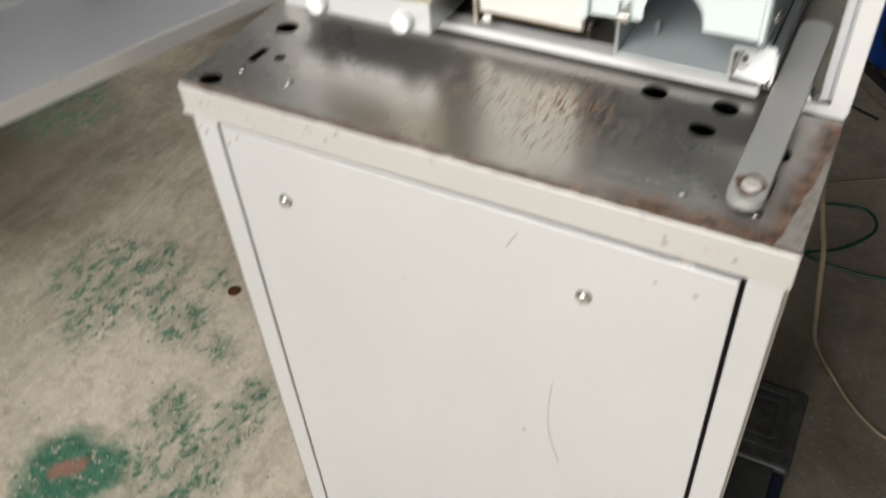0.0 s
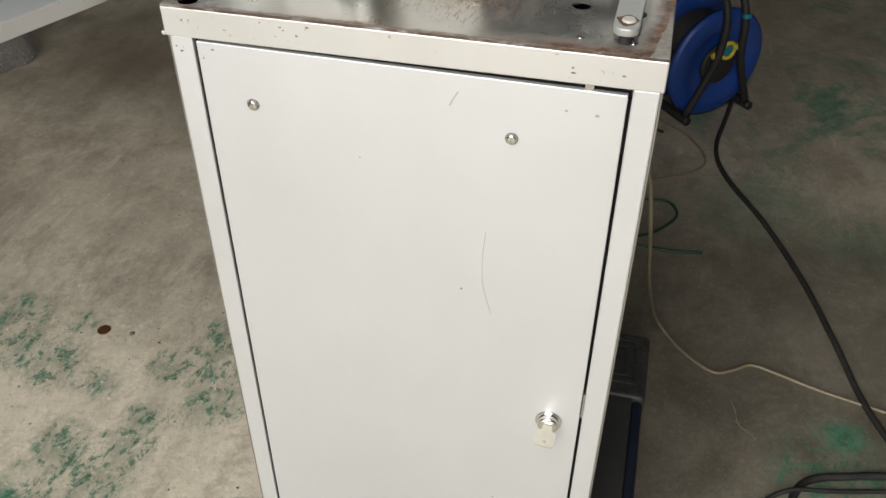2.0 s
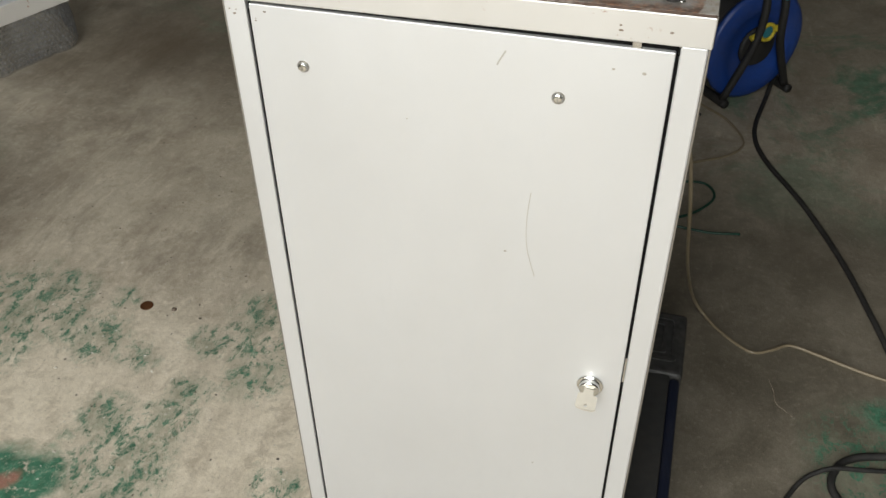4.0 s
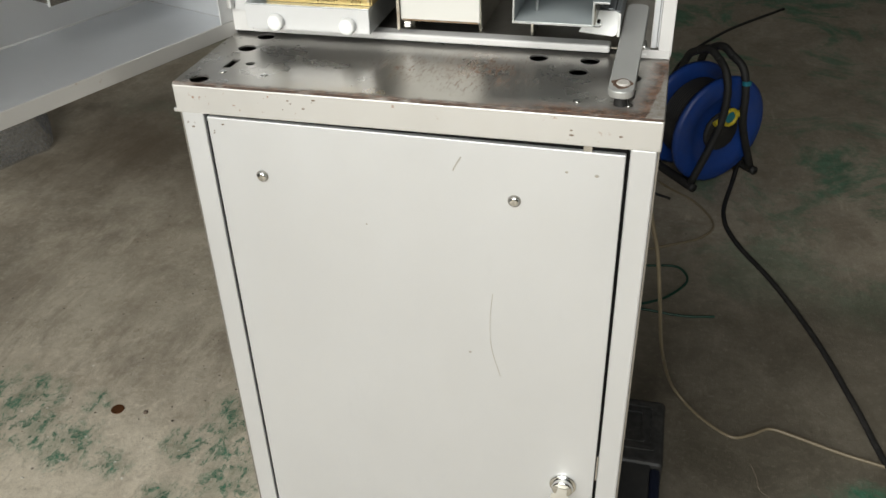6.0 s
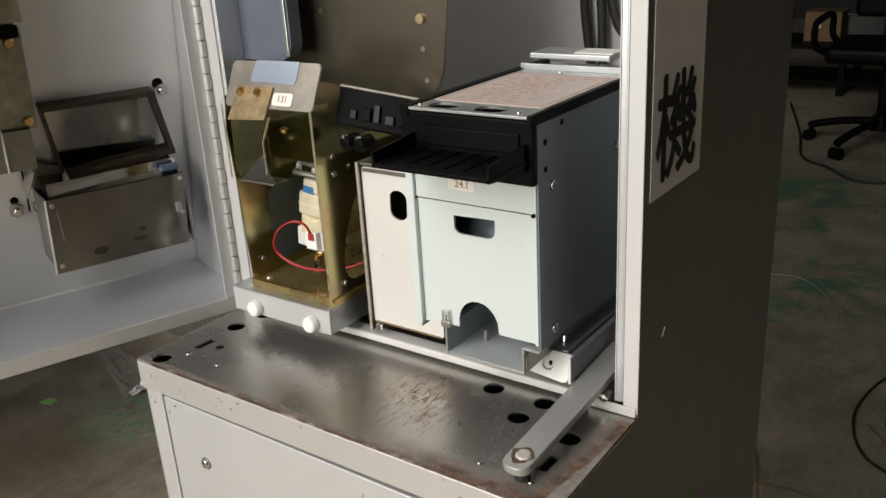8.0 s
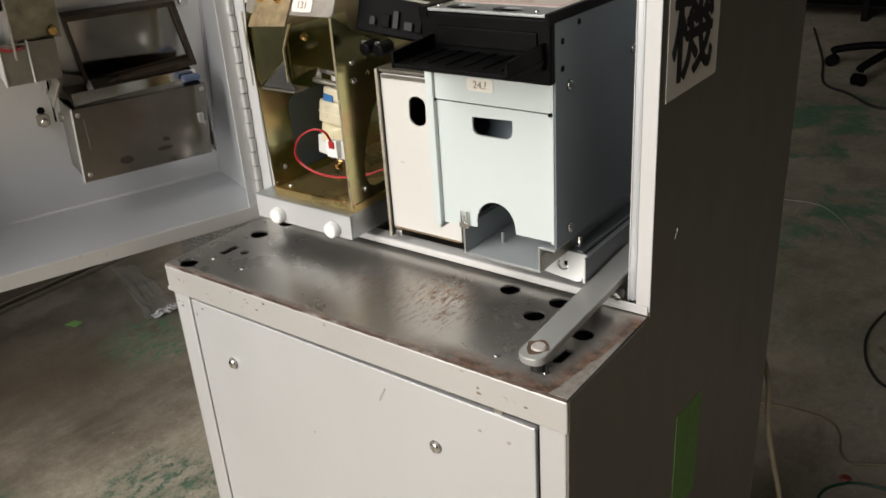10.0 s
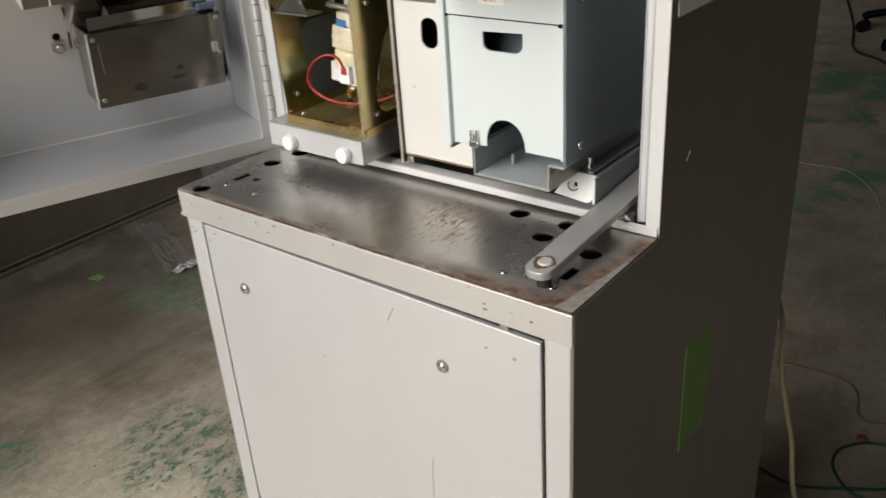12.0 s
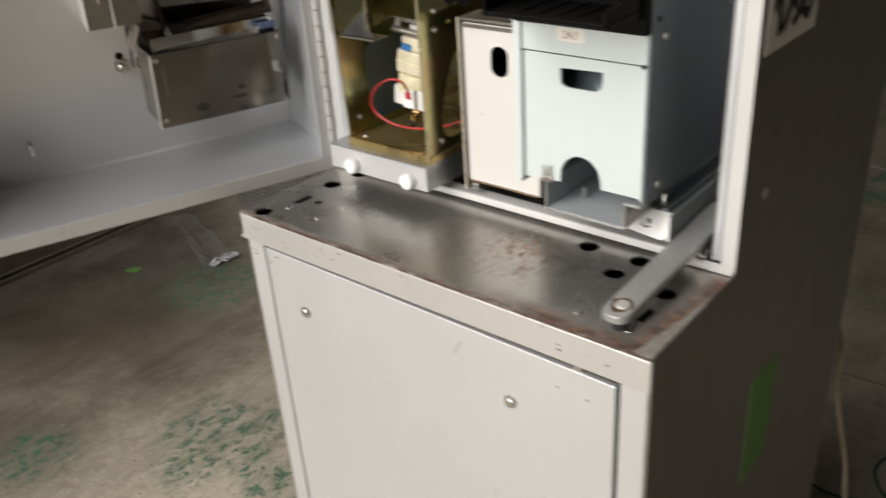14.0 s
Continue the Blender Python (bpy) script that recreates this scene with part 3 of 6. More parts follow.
def screw(at, way, r, h, parent, material, name="screw", cross=True, seg=16):
    """A pan-head screw with a slot."""
    a, w = Vector(at), Vector(way).normalized()
    bm = rod(a, a + w * h, r, r * 0.72, seg)
    ob = part(name, bm, material, parent, "", True)
    for p in ob.data.polygons:
        p.use_smooth = len(p.vertices) == 4
    return ob


# ---------------------------------------------------------------- the workshop
floor_bm = bmesh.new()
bmesh.ops.create_grid(floor_bm, x_segments=30, y_segments=40, size=0.5)
for v in floor_bm.verts:
    v.co = Vector((1.55 + v.co.x * 7.2, 2.55 + v.co.y * 13.1, 0.0))
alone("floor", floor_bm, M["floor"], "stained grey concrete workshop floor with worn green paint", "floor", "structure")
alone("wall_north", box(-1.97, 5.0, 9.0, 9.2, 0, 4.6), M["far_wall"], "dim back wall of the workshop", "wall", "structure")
alone("wall_east", box(5.0, 5.2, -2.55, 9.0, 0, 4.6), M["wall"], "dim side wall of the workshop", "wall", "structure")
alone("wall_west", box(-2.15, -1.97, -2.55, 9.0, 0, 4.6), M["board"], "dark brown boarded side wall of the workshop", "wall", "structure")
# unseen stub, added only to keep daylight off the floor at the left
alone("shade_stub", box(-1.42, -1.28, -2.55, -0.40, 0, 4.6), M["far_wall"], "plain unseen stub wall added to shade the left floor", "wall", "structure")
alone("baseboard", box(-1.969, -1.955, -2.55, 9.0, 0, 0.012, 0.002), M["board"], "narrow dark brown skirting along the wall", "baseboard", "structure")
alone("trim", box(-1.969, -1.961, -2.55, 9.0, 0.020, 0.026, 0.0015), M["board"], "thin bead above the skirting", "trim", "structure")
front = plate([(-2.15, 0.0), (5.2, 0.0), (5.2, 4.6), (-2.15, 4.6)], [[(-1.9, 0.30), (1.0, 0.30), (1.0, 4.45), (-1.9, 4.45)]], 0.2, facing_front(-2.75))
alone("wall_south", front, M["wall"], "front wall with a tall window opening", "wall", "structure")
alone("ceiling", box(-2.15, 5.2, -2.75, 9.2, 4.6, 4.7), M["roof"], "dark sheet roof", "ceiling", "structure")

# ---------------------------------------------------------------- the machine: base cabinet
W = 0.178          # half width
TOP = 0.8487       # the deck
FOOT = 0.110       # it stands on a dolly
REAR = 0.400
UP = 0.106         # front of the upper housing
ROOF = 1.56

machine = thing("ticket_machine", (0, 0.2, FOOT), "white steel ticket machine with open upper door, on a dolly", "vending machine")
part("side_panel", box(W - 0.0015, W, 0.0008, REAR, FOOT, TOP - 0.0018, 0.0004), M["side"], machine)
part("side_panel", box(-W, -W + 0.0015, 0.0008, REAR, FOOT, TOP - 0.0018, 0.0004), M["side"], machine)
part("back_panel", box(-W + 0.002, W - 0.002, REAR - 0.002, REAR, FOOT, TOP - 0.004), M["white"], machine)
part("bottom_panel", box(-W + 0.002, W - 0.002, 0.003, REAR - 0.003, FOOT, FOOT + 0.0015), M["white"], machine)
for s in (-1, 1):
    a, b = sorted((s * 0.1585, s * (W - 0.0016)))
    part("front_post", box(a, b, 0.0, 0.018, FOOT, 0.8245, 0.0012), M["white"], machine)
part("bottom_rail", box(-0.158, 0.158, 0.0, 0.016, FOOT, FOOT + 0.020, 0.001), M["white"], machine, "scuffed bottom rail")

# the deck with its punched holes
R0 = 0.0073
deck_holes = [ring_pts(x, y, r, 22) for x, y, r in (
    (0.081, 0.094, R0), (0.120, 0.094, R0), (0.1138, 0.0710, R0), (0.1525, 0.0655, R0), (-0.152, 0.0745, R0), (-0.148, 0.103, R0),
    (-0.1610, 0.0085, R0), (-0.1355, 0.0435, 0.0036), (0.026, 0.113, 0.003), (-0.005, 0.113, 0.003))]
deck_holes += [[(-0.1535, 0.032), (-0.1475, 0.033), (-0.1465, 0.0505), (-0.1525, 0.0495)], [(0.1510, 0.0285), (0.1570, 0.0290), (0.1575, 0.0450), (0.1515, 0.0445)]]
deck = part("deck", plate([(-W, -0.0004), (W, -0.0004), (W, 0.1050), (W - 0.0012, 0.1055), (W - 0.0012, REAR - 0.002), (-W + 0.0012, REAR - 0.002), (-W + 0.0012, 0.1055), (-W, 0.1050)], deck_holes, 0.0016, facing_up(TOP)), M["deck"], machine, "worn bare steel deck with punched holes and rust")
lip = box(-W - 0.0005, W + 0.0005, -0.0022, 0.0, 0.8248, TOP - 0.0016, 0.0009)
part("deck_lip", lip, M["lip"], machine, "white front lip with chipped rusty edge")
# a bent, bare upper edge on the lip: rust where the paint has gone
edge_line = [(-W + 0.356 * i / 60, -0.0008 - 0.0006 * noise.noise(Vector((i * 0.9, 0, 0))), TOP - 0.0014) for i in range(61)]
part("worn_edge", tube(edge_line, 0.0012, 6, straight=True), surface("rusty_edge", (0.10, 0.060, 0.042), 0.6, 0.3, 0.3, 300.0, 1.0, 45.0, 0.3, (0.52, 0.49, 0.45)), deck, "rubbed rusty front edge")
for x, y in ((-0.149, 0.024), (-0.115, 0.023), (0.119, 0.018), (0.1540, 0.017)):
    screw((x, y, TOP), (0, 0, 1), 0.0030, 0.0008, deck, M["steel"], "rivet")
for s in (-1, 1):
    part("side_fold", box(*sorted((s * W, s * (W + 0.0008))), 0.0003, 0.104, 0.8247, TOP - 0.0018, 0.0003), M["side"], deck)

part("bent_corner", box(-0.1812, -W - 0.0006, -0.0018, 0.0010, 0.8248, 0.8278, 0.0005), M["lip"], machine)
wear = random.Random(11)
dark_chip = surface("bare_metal_chip", (0.27, 0.21, 0.16), 0.6, 0.2, 0.2, 400.0, 0.3, 90.0, 0.1)
for cx, cz, y, n, sx, sz in ((-0.168, 0.812, -0.0002, 4, 0.005, 0.007), (-0.148, 0.813, -0.0007, 3, 0.005, 0.004), (-0.085, 0.8370, -0.0024, 6, 0.018, 0.006), (0.135, 0.8345, -0.0024, 3, 0.020, 0.006)):
    for i in range(n):
        x, z = cx + wear.uniform(-1, 1) * sx, cz + wear.uniform(-1, 1) * sz
        r = wear.uniform(0.0004, 0.0011)
        part("paint_chip", plate(ring_pts(x, z, r * wear.uniform(0.8, 2.0), 7, r * 0.7), [], 0.0004, facing_front(y)), dark_chip, machine)

# the lower door
leaf = box(-0.1557, 0.1560, -0.0003, 0.014, 0.1335, 0.8208, 0.0008, n=2)
for v in leaf.verts:
    v.co.z -= 0.0085 * v.co.x if v.co.z > 0.7 else 0.0
# black strips added behind the door gaps for the shade inside
part("gap_shade", box(-0.1575, 0.1575, 0.0035, 0.0055, 0.8165, 0.8300), M["black"], machine)
for x in (-0.1592, 0.1558):
    part("gap_shade", box(x, x + 0.0034, 0.0030, 0.0050, 0.130, 0.8160), M["black"], machine)
door = part("lower_door", leaf, M["white"], machine, "flush white steel door with two bolts and a key in its lock")
for x in (-0.1170, 0.0800):
    bolt = part("button_bolt", rod((x, -0.0004, 0.7755), (x, -0.0030, 0.7755), 0.0041, 0.0034, 24, bevel=0.0008), M["chrome"], door, "chrome button bolt", True)
    part("slot", box(x - 0.0006, x + 0.0006, -0.0035, -0.0030, 0.7728, 0.7782), M["steel"], bolt)
    part("washer_ring", plate(ring_pts(x, 0.7755, 0.0048, 24), [ring_pts(x, 0.7755, 0.0042, 24)], 0.0008, facing_front(-0.0010)), M["dark_galv"], bolt)
lock = part("lock_barrel", rod((0.1295, 0.0, 0.4888), (0.1295, -0.0080, 0.4888), 0.0098, 0.0092, 32, bevel=0.0012), M["chrome"], door, "chrome cam lock", True)
part("lock_collar", rod((0.1295, 0.0, 0.4888), (0.1295, -0.0024, 0.4888), 0.0125, 0.0118, 32, bevel=0.0006), M["chrome"], door, "", True)
key_bm = plate([(0.0, -0.0040), (0.005, -0.0046), (0.0060, -0.0088), (0.0180, -0.0092), (0.0200, -0.007), (0.0206, 0.0), (0.0200, 0.007), (0.0180, 0.0092), (0.0060, 0.0088), (0.005, 0.0046), (0.0, 0.0040)],
               [ring_pts(0.0165, 0.0, 0.0016, 12)], 0.0022, axes((0.1298, -0.0078, 0.4894), (-0.05, -0.95, -0.31), (0.99, -0.05, -0.06), (0.0, -0.31, 0.95)))
part("key", key_bm, M["nickel"], door, "small flat steel key")
for x, z, r in ((0.1375, 0.8020, 0.0016), (0.1165, 0.8030, 0.0012), (0.046, 0.628, 0.0013), (-0.035, 0.742, 0.0008), (0.083, 0.36, 0.0010)):
    part("paint_chip", plate(ring_pts(x, z, r, 7, r * 0.7), [], 0.0004, facing_front(-0.0009)), surface("chip_mark", (0.40, 0.37, 0.32), 0.6), door)
part("scratch", tube([(0.0645, -0.0006, 0.690), (0.0625, -0.0006, 0.662), (0.0640, -0.0006, 0.635), (0.0715, -0.0006, 0.606)], 0.00022, 4), surface("scratch_mark", (0.44, 0.40, 0.33), 0.6), door)
part("scuff", tube([(0.0345, -0.0003, 0.7960), (0.0368, -0.0003, 0.8010), (0.0405, -0.0003, 0.8075)], 0.0008, 4), surface("scuff_mark", (0.44, 0.42, 0.38), 0.6), door)
part("latch_tongue", box(0.1270, 0.1330, 0.0005, 0.010, 0.8196, 0.8246), M["steel"], door)
part("hinge_leaf", box(0.1568, 0.1584, -0.0004, 0.012, 0.500, 0.530), M["steel"], door)

# the flat lever bolted to the deck
LX, LY = 0.1482, 0.0174
LEVER = axes((LX, LY, 0.8637), (1, -0.018, 0), (0.018, 0.996, 0.084), (0, 0.084, -0.996))    # it rises towards the back
lever_out = [(u, v - 0.0125) for u, v in round_rect(-0.0087, 0.0087, 0.0008, 0.150, 0.0072, 6)]
lever_bm = plate(lever_out, [], 0.0056, LEVER)
soften(lever_bm, [e for e in lever_bm.edges if len(e.link_faces) == 2 and e.calc_face_angle(0) > 1.2], 0.0009, 2)
lever = part("lever", lever_bm, M["lever"], machine, "flat pale grey steel lever riveted to the deck")
# spacer coloured black for the shade under the lever
part("spacer", rod((LX, LY, TOP), (LX, LY, 0.8580), 0.0045, None, 20), M["rubber"], lever)
ragged = [((0.0068 + 0.0009 * math.sin(3 * a) + 0.0006 * math.sin(7 * a + 1)) * math.cos(a), (0.0070 + 0.0008 * math.sin(4 * a + 2)) * math.sin(a)) for a in [i * math.tau / 28 for i in range(28)]]
part("rust_ring", plate(ragged, [], 0.0004, LEVER @ Matrix.Translation((0, 0, -0.0003))), surface("rusty_ring", (0.17, 0.10, 0.065), 0.6, 0.2, 0.3, 300.0, 0.4, 90.0, 0.2, (0.40, 0.35, 0.30)), lever, "brown rust stain")
part("rivet_head", rod(LEVER @ Vector((0.0008, 0.0004, 0.0)), LEVER @ Vector((0.0008, 0.0004, -0.0014)), 0.0050, 0.0038, 24, bevel=0.0003), surface("stained_rivet", (0.60, 0.57, 0.53), 0.5, 0.1, 0.15, 200.0, 0.5, 120.0, 0.2, (0.26, 0.15, 0.10)), lever, "off-white rivet head")
screw((0.1600, 0.1120, 0.8505), (0.1, -0.3, 1), 0.0042, 0.004, machine, M["chrome"], "catch_screw")
part("catch_bracket", plate([(0.1525, 0.1045), (0.1610, 0.1045), (0.1630, 0.1150), (0.1530, 0.1160)], [], 0.0014, facing_up(0.8532)), M["bright"], machine)

wad = bmesh.new()
bmesh.ops.create_icosphere(wad, subdivisions=2, radius=0.0046)
for v in wad.verts:
    v.co = v.co * (1.0 + 0.45 * noise.noise(v.co * 420.0)) + Vector((0.1565, 0.1085, 0.8580))
part("foil_wad", wad, M["steel"], machine, "shiny scrap caught at the catch")

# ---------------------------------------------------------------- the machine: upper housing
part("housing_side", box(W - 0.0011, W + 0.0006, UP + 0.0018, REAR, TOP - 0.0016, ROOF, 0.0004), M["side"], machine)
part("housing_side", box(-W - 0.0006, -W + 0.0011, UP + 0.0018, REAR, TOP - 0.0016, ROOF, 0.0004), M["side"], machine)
part("housing_back", box(-W + 0.002, W - 0.002, REAR - 0.002, REAR, TOP + 0.001, ROOF), M["rim"], machine)
part("housing_roof", box(-W, W, UP, REAR, ROOF, ROOF + 0.002), M["white"], machine)
# inner face of the side sheet, in the paint's undarkened colour
part("housing_lining", box(W - 0.0027, W - 0.0013, UP + 0.024, REAR - 0.003, 0.8530, ROOF), M["inside"], machine, "silver-grey inner lining")
part("housing_floor", box(-W + 0.002, W - 0.002, 0.116, REAR - 0.003, 0.8510, 0.8525), M["dark_galv"], machine)
# front frame: outer rim, its inward return and the stop lip
part("rim_foot", box(0.1460, W, UP - 0.0012, UP - 0.0001, 0.8495, 0.8560, 0.0004), M["rim"], machine, "white foot of the rim")
part("rim_right", box(0.1692, W + 0.0010, UP, UP + 0.0015, 0.8515, ROOF, 0.0005), M["rim"], machine, "white rim")
part("rim_return", box(0.1678, 0.1691, UP, UP + 0.022, 0.8580, ROOF, 0.0004), M["inside"], machine)
part("stop_lip", box(0.1640, 0.1676, UP + 0.001, UP + 0.0025, 0.8570, ROOF, 0.0004), M["inside"], machine)
part("stop_edge", box(0.1634, 0.1640, UP + 0.0005, UP + 0.0030, 0.8570, ROOF), M["rim"], machine)
part("rim_left", box(-W, -0.1600, UP, UP + 0.0015, 0.8515, ROOF, 0.0005), M["rim"], machine, "white rim")
part("rim_return", box(-0.1600, -0.1585, UP, UP + 0.022, 0.8580, ROOF, 0.0004), M["inside"], machine)
part("sill", box(-0.160, 0.1335, UP - 0.0010, UP + 0.0125, 0.8512, 0.8572, 0.0016), M["rim"], machine, "white sill of the housing")

# the paper sign and the tape on the side
sign = part("paper_sign", box(W + 0.0006, W + 0.0010, 0.1165, 0.1965, 0.987, 1.260), M["sign_paper"], machine, "white paper sign with large black brush characters")
words("機", 0.0665, axes((W + 0.0013, 0.1540, 1.0215), (0, 1, 0), (0, 0, 1), (1, 0, 0)), M["ink"], sign, "character", 0.0011)
tape = plate([(0.1675, 0.631), (0.2165, 0.629), (0.2185, 0.7255), (0.1685, 0.7300)], [], 0.0004, facing_side(W + 0.0005))
part("tape", tape, M["green_tape"], machine, "strip of green masking tape")
part("scratch", tube([(W + 0.0008, 0.143, 0.889), (W + 0.0008, 0.146, 0.8925), (W + 0.0008, 0.147, 0.895)], 0.0003, 4), M["rim"], machine)

# ---------------------------------------------------------------- the machine: open upper door
HINGE = Vector((-0.1785, UP, 0.0))
ALONG = Vector((-0.346, -0.938, 0.0)).normalized()
OUT = Vector((-0.938, 0.346, 0.0)).normalized()
DM = axes(HINGE, ALONG, OUT, (0, 0, 1))     # x along the door, y from its rim to its skin, z up
DEEP, LONG = 0.110, 0.350                   # the skin leans in towards the top
SK = DM @ axes((0, DEEP, 0.860), (1, 0, 0), (0, 0.9806, 0.1961), (0, -0.1961, 0.9806))   # x along, y out through the skin, z up along it
IN = -(SK.to_3x3() @ Vector((0, 1, 0)))


def on_door(u0, u1, n0, n1, z0, z1, r=0.0, bm=None):
    return box(u0, u1, n0, n1, z0, z1, r, bm, DM)


def on_skin(u0, u1, w0, w1, v0, v1, r=0.0, bm=None):
    return box(u0, u1, w0, w1, v0, v1, r, bm, SK)


def skin_point(u, w, v):
    return SK @ Vector((u, w, v))


upper = part("upper_door", on_skin(-0.003, LONG, 0.0, 0.0015, -0.011, 0.480, 0.0005), M["skin"], machine, "open silver-grey steel door seen from inside")
part("door_head", on_door(-0.003, LONG, 0.013, 0.0145, 1.330, ROOF), M["inside"], upper)
part("door_shelf", on_door(-0.0015, LONG, 0.0, DEEP, 0.8575, 0.8595, 0.0005), M["inside"], upper)
part("door_lip", on_door(-0.003, LONG, -0.0015, 0.0, 0.8475, 0.8597, 0.0005), M["lip"], upper, "chipped lower lip")
wedge = [(0.0, 0.8595), (DEEP, 0.8595), (0.0145, 1.3300), (0.0145, ROOF), (0.0, ROOF)]
part("door_wall", plate(wedge, [], 0.0015, DM @ axes((-0.003, 0, 0), (0, 1, 0), (0, 0, 1), (1, 0, 0))), M["inside"], upper)
part("door_wall", plate(wedge, [], 0.0015, DM @ axes((LONG - 0.0015, 0, 0), (0, 1, 0), (0, 0, 1), (1, 0, 0))), M["inside"], upper)
# thin strips that put the highlight along the door's folds into the shape
part("fold_highlight", on_skin(0.0, LONG - 0.002, -0.0016, -0.0001, -0.0005, 0.0007, 0.0003), M["rim"], upper)
part("fold_highlight", on_skin(-0.0014, 0.0004, -0.0016, -0.0001, 0.0015, 0.470, 0.0004), M["inside"], upper)
part("door_flange", on_door(-0.003, 0.0135, -0.0015, 0.0, 0.8600, ROOF, 0.0004), M["white"], upper)
part("door_top", on_door(-0.0015, LONG - 0.0015, 0.0, 0.013, ROOF - 0.002, ROOF), M["inside"], upper)
# piano hinge
knuckle_paint = painted_steel("worn_silver_hinge", (0.56, 0.555, 0.54), 0.36, flake=0.55)
part("hinge_pin", rod((-0.1752, UP - 0.0038, 0.8715), (-0.1752, UP - 0.0038, ROOF - 0.011), 0.0019, None, 10), M["dark_galv"], machine)
for i in range(int((ROOF - 0.012 - 0.872) / 0.0125)):
    z = 0.8720 + i * 0.0125
    off = 0.00025 if i % 2 else -0.00025          # the two leaves' knuckles stand a hair apart
    part("hinge_knuckle", rod((-0.1752 + off, UP - 0.0038, z), (-0.1752 + off, UP - 0.0038, z + 0.0113), 0.0030, None, 14), knuckle_paint, machine)
part("hinge_leaf", box(-0.1740, -0.1615, UP - 0.0018, UP - 0.0002, 0.8700, ROOF - 0.01), M["white"], machine)

# polished cash tray cover
CN = 0.045
CF = DM @ axes((0, CN, 0), (1, 0, 0), (0, 0, 1), (0, 1, 0))
cover = part("tray_cover", plate([(0.1307, 0.9003), (0.0225, 0.9008), (0.0180, 0.9610), (0.1278, 0.9605)], [], 0.0012, CF), M["mirror"], upper, "polished stainless cover")
side_shape = [(CN + 0.0012, 0.9008), (DEEP - 0.009, 0.9008), (DEEP - 0.0205, 0.9615), (CN + 0.0012, 0.9615)]
part("cover_side", plate(side_shape, [], 0.0012, DM @ axes((0.1268, 0, 0), (0, 1, 0), (0, 0, 1), (1, 0, 0))), M["dark_galv"], cover)
part("cover_side", plate(side_shape, [], 0.0012, DM @ axes((0.0175, 0, 0), (0, 1, 0), (0, 0, 1), (1, 0, 0))), M["mirror"], cover)
part("cover_base", on_door(0.0225, 0.1280, CN + 0.0012, DEEP - 0.009, 0.9008, 0.9020), M["mirror"], cover)
slope = plate([(0.0187, 0.0), (0.1240, 0.0), (0.1240, 0.040), (0.0187, 0.040)], [], 0.001, DM @ axes((0, CN + 0.003, 0.9600), (1, 0, 0), (0, 0.93, 0.30), (0, -0.30, 0.93)))
part("chute", slope, M["mirror"], cover, "sloping polished chute")
for u, z in ((0.1235, 0.9555), (0.1250, 0.906), (0.0215, 0.957), (0.0230, 0.928)):
    c = HINGE + ALONG * u + OUT * (CN - 0.0001) + Vector((0, 0, z))
    screw(c, -OUT, 0.0021, 0.001, cover, M["warm_galv"])
# three dark ovals on the polished cover
oval_mark = surface("dark_oval_mark", (0.075, 0.062, 0.050), 0.35, 0.5, 0.2, 200.0, 0.3, 60.0, 0.05)
for u, z, ru, rz in ((0.0614, 0.9140, 0.0066, 0.0016), (0.0590, 0.9215, 0.0030, 0.0018), (0.0940, 0.9115, 0.0058, 0.0034)):
    part("oval_mark", plate(ring_pts(u, z, ru, 18, rz), [], 0.0002, DM @ axes((0, CN - 0.0003, 0), (1, 0, 0), (0, 0, 1), (0, 1, 0))), oval_mark, cover)
part("clip", on_door(0.0245, 0.0290, CN - 0.003, CN, 0.929, 0.9375, 0.001), M["galv"], cover)
part("cover_fold", on_door(0.1195, 0.1205, CN - 0.0012, CN, 0.926, 0.951, 0.0003), M["steel"], cover)
strip = plate([(0.0, 0.0), (0.1040, 0.0), (0.1040, 0.0250), (0.0, 0.0250)], [], 0.001, DM @ axes((0.0195, 0.0600, 0.9465), (0.9959, -0.0900, 0), (0, 0, 1), (0.0900, 0.9959, 0)))
part("chute_back", strip, M["bright_mirror"], cover, "bright polished back of the chute")
# small rounded block that stands for a piece of blue tape
part("blue_tape", on_door(0.0190, 0.0340, 0.0480, 0.0560, 0.9640, 0.9690, 0.0016), surface("dark_blue_tape", (0.07, 0.10, 0.17), 0.35), cover, "small piece of blue tape")
part("cover_edge", plate([(0.1312, 0.9003), (0.1299, 0.9003), (0.1270, 0.9607), (0.1283, 0.9607)], [], 0.0010, DM @ axes((0, CN - 0.0005, 0), (1, 0, 0), (0, 0, 1), (0, 1, 0))), M["bright"], cover, "bright cut edge")
# dark framed window of the return pocket
FR = SK @ axes((0, -0.0125, 0), (1, 0, 0), (0, 0, 1), (0, 1, 0))
rim_out = [(0.1140, 0.1740), (0.0250, 0.1740), (0.0120, 0.1160), (0.1050, 0.1090)]
rim_in = [(0.1112, 0.1700), (0.0278, 0.1700), (0.0158, 0.1200), (0.1026, 0.1135)]
part("pocket_frame", plate(rim_out, [rim_in], 0.0125, FR), M["browned"], upper, "thin browned steel window frame")
part("pocket_plate", plate([(0.1110, 0.1690), (0.0280, 0.1690), (0.0155, 0.1205), (0.1030, 0.1145)], [], 0.0008, SK @ axes((0, -0.0040, 0), (1, 0, 0), (0, 0, 1), (0, 1, 0))), M["pocket_mirror"], upper, "polished stainless back plate")
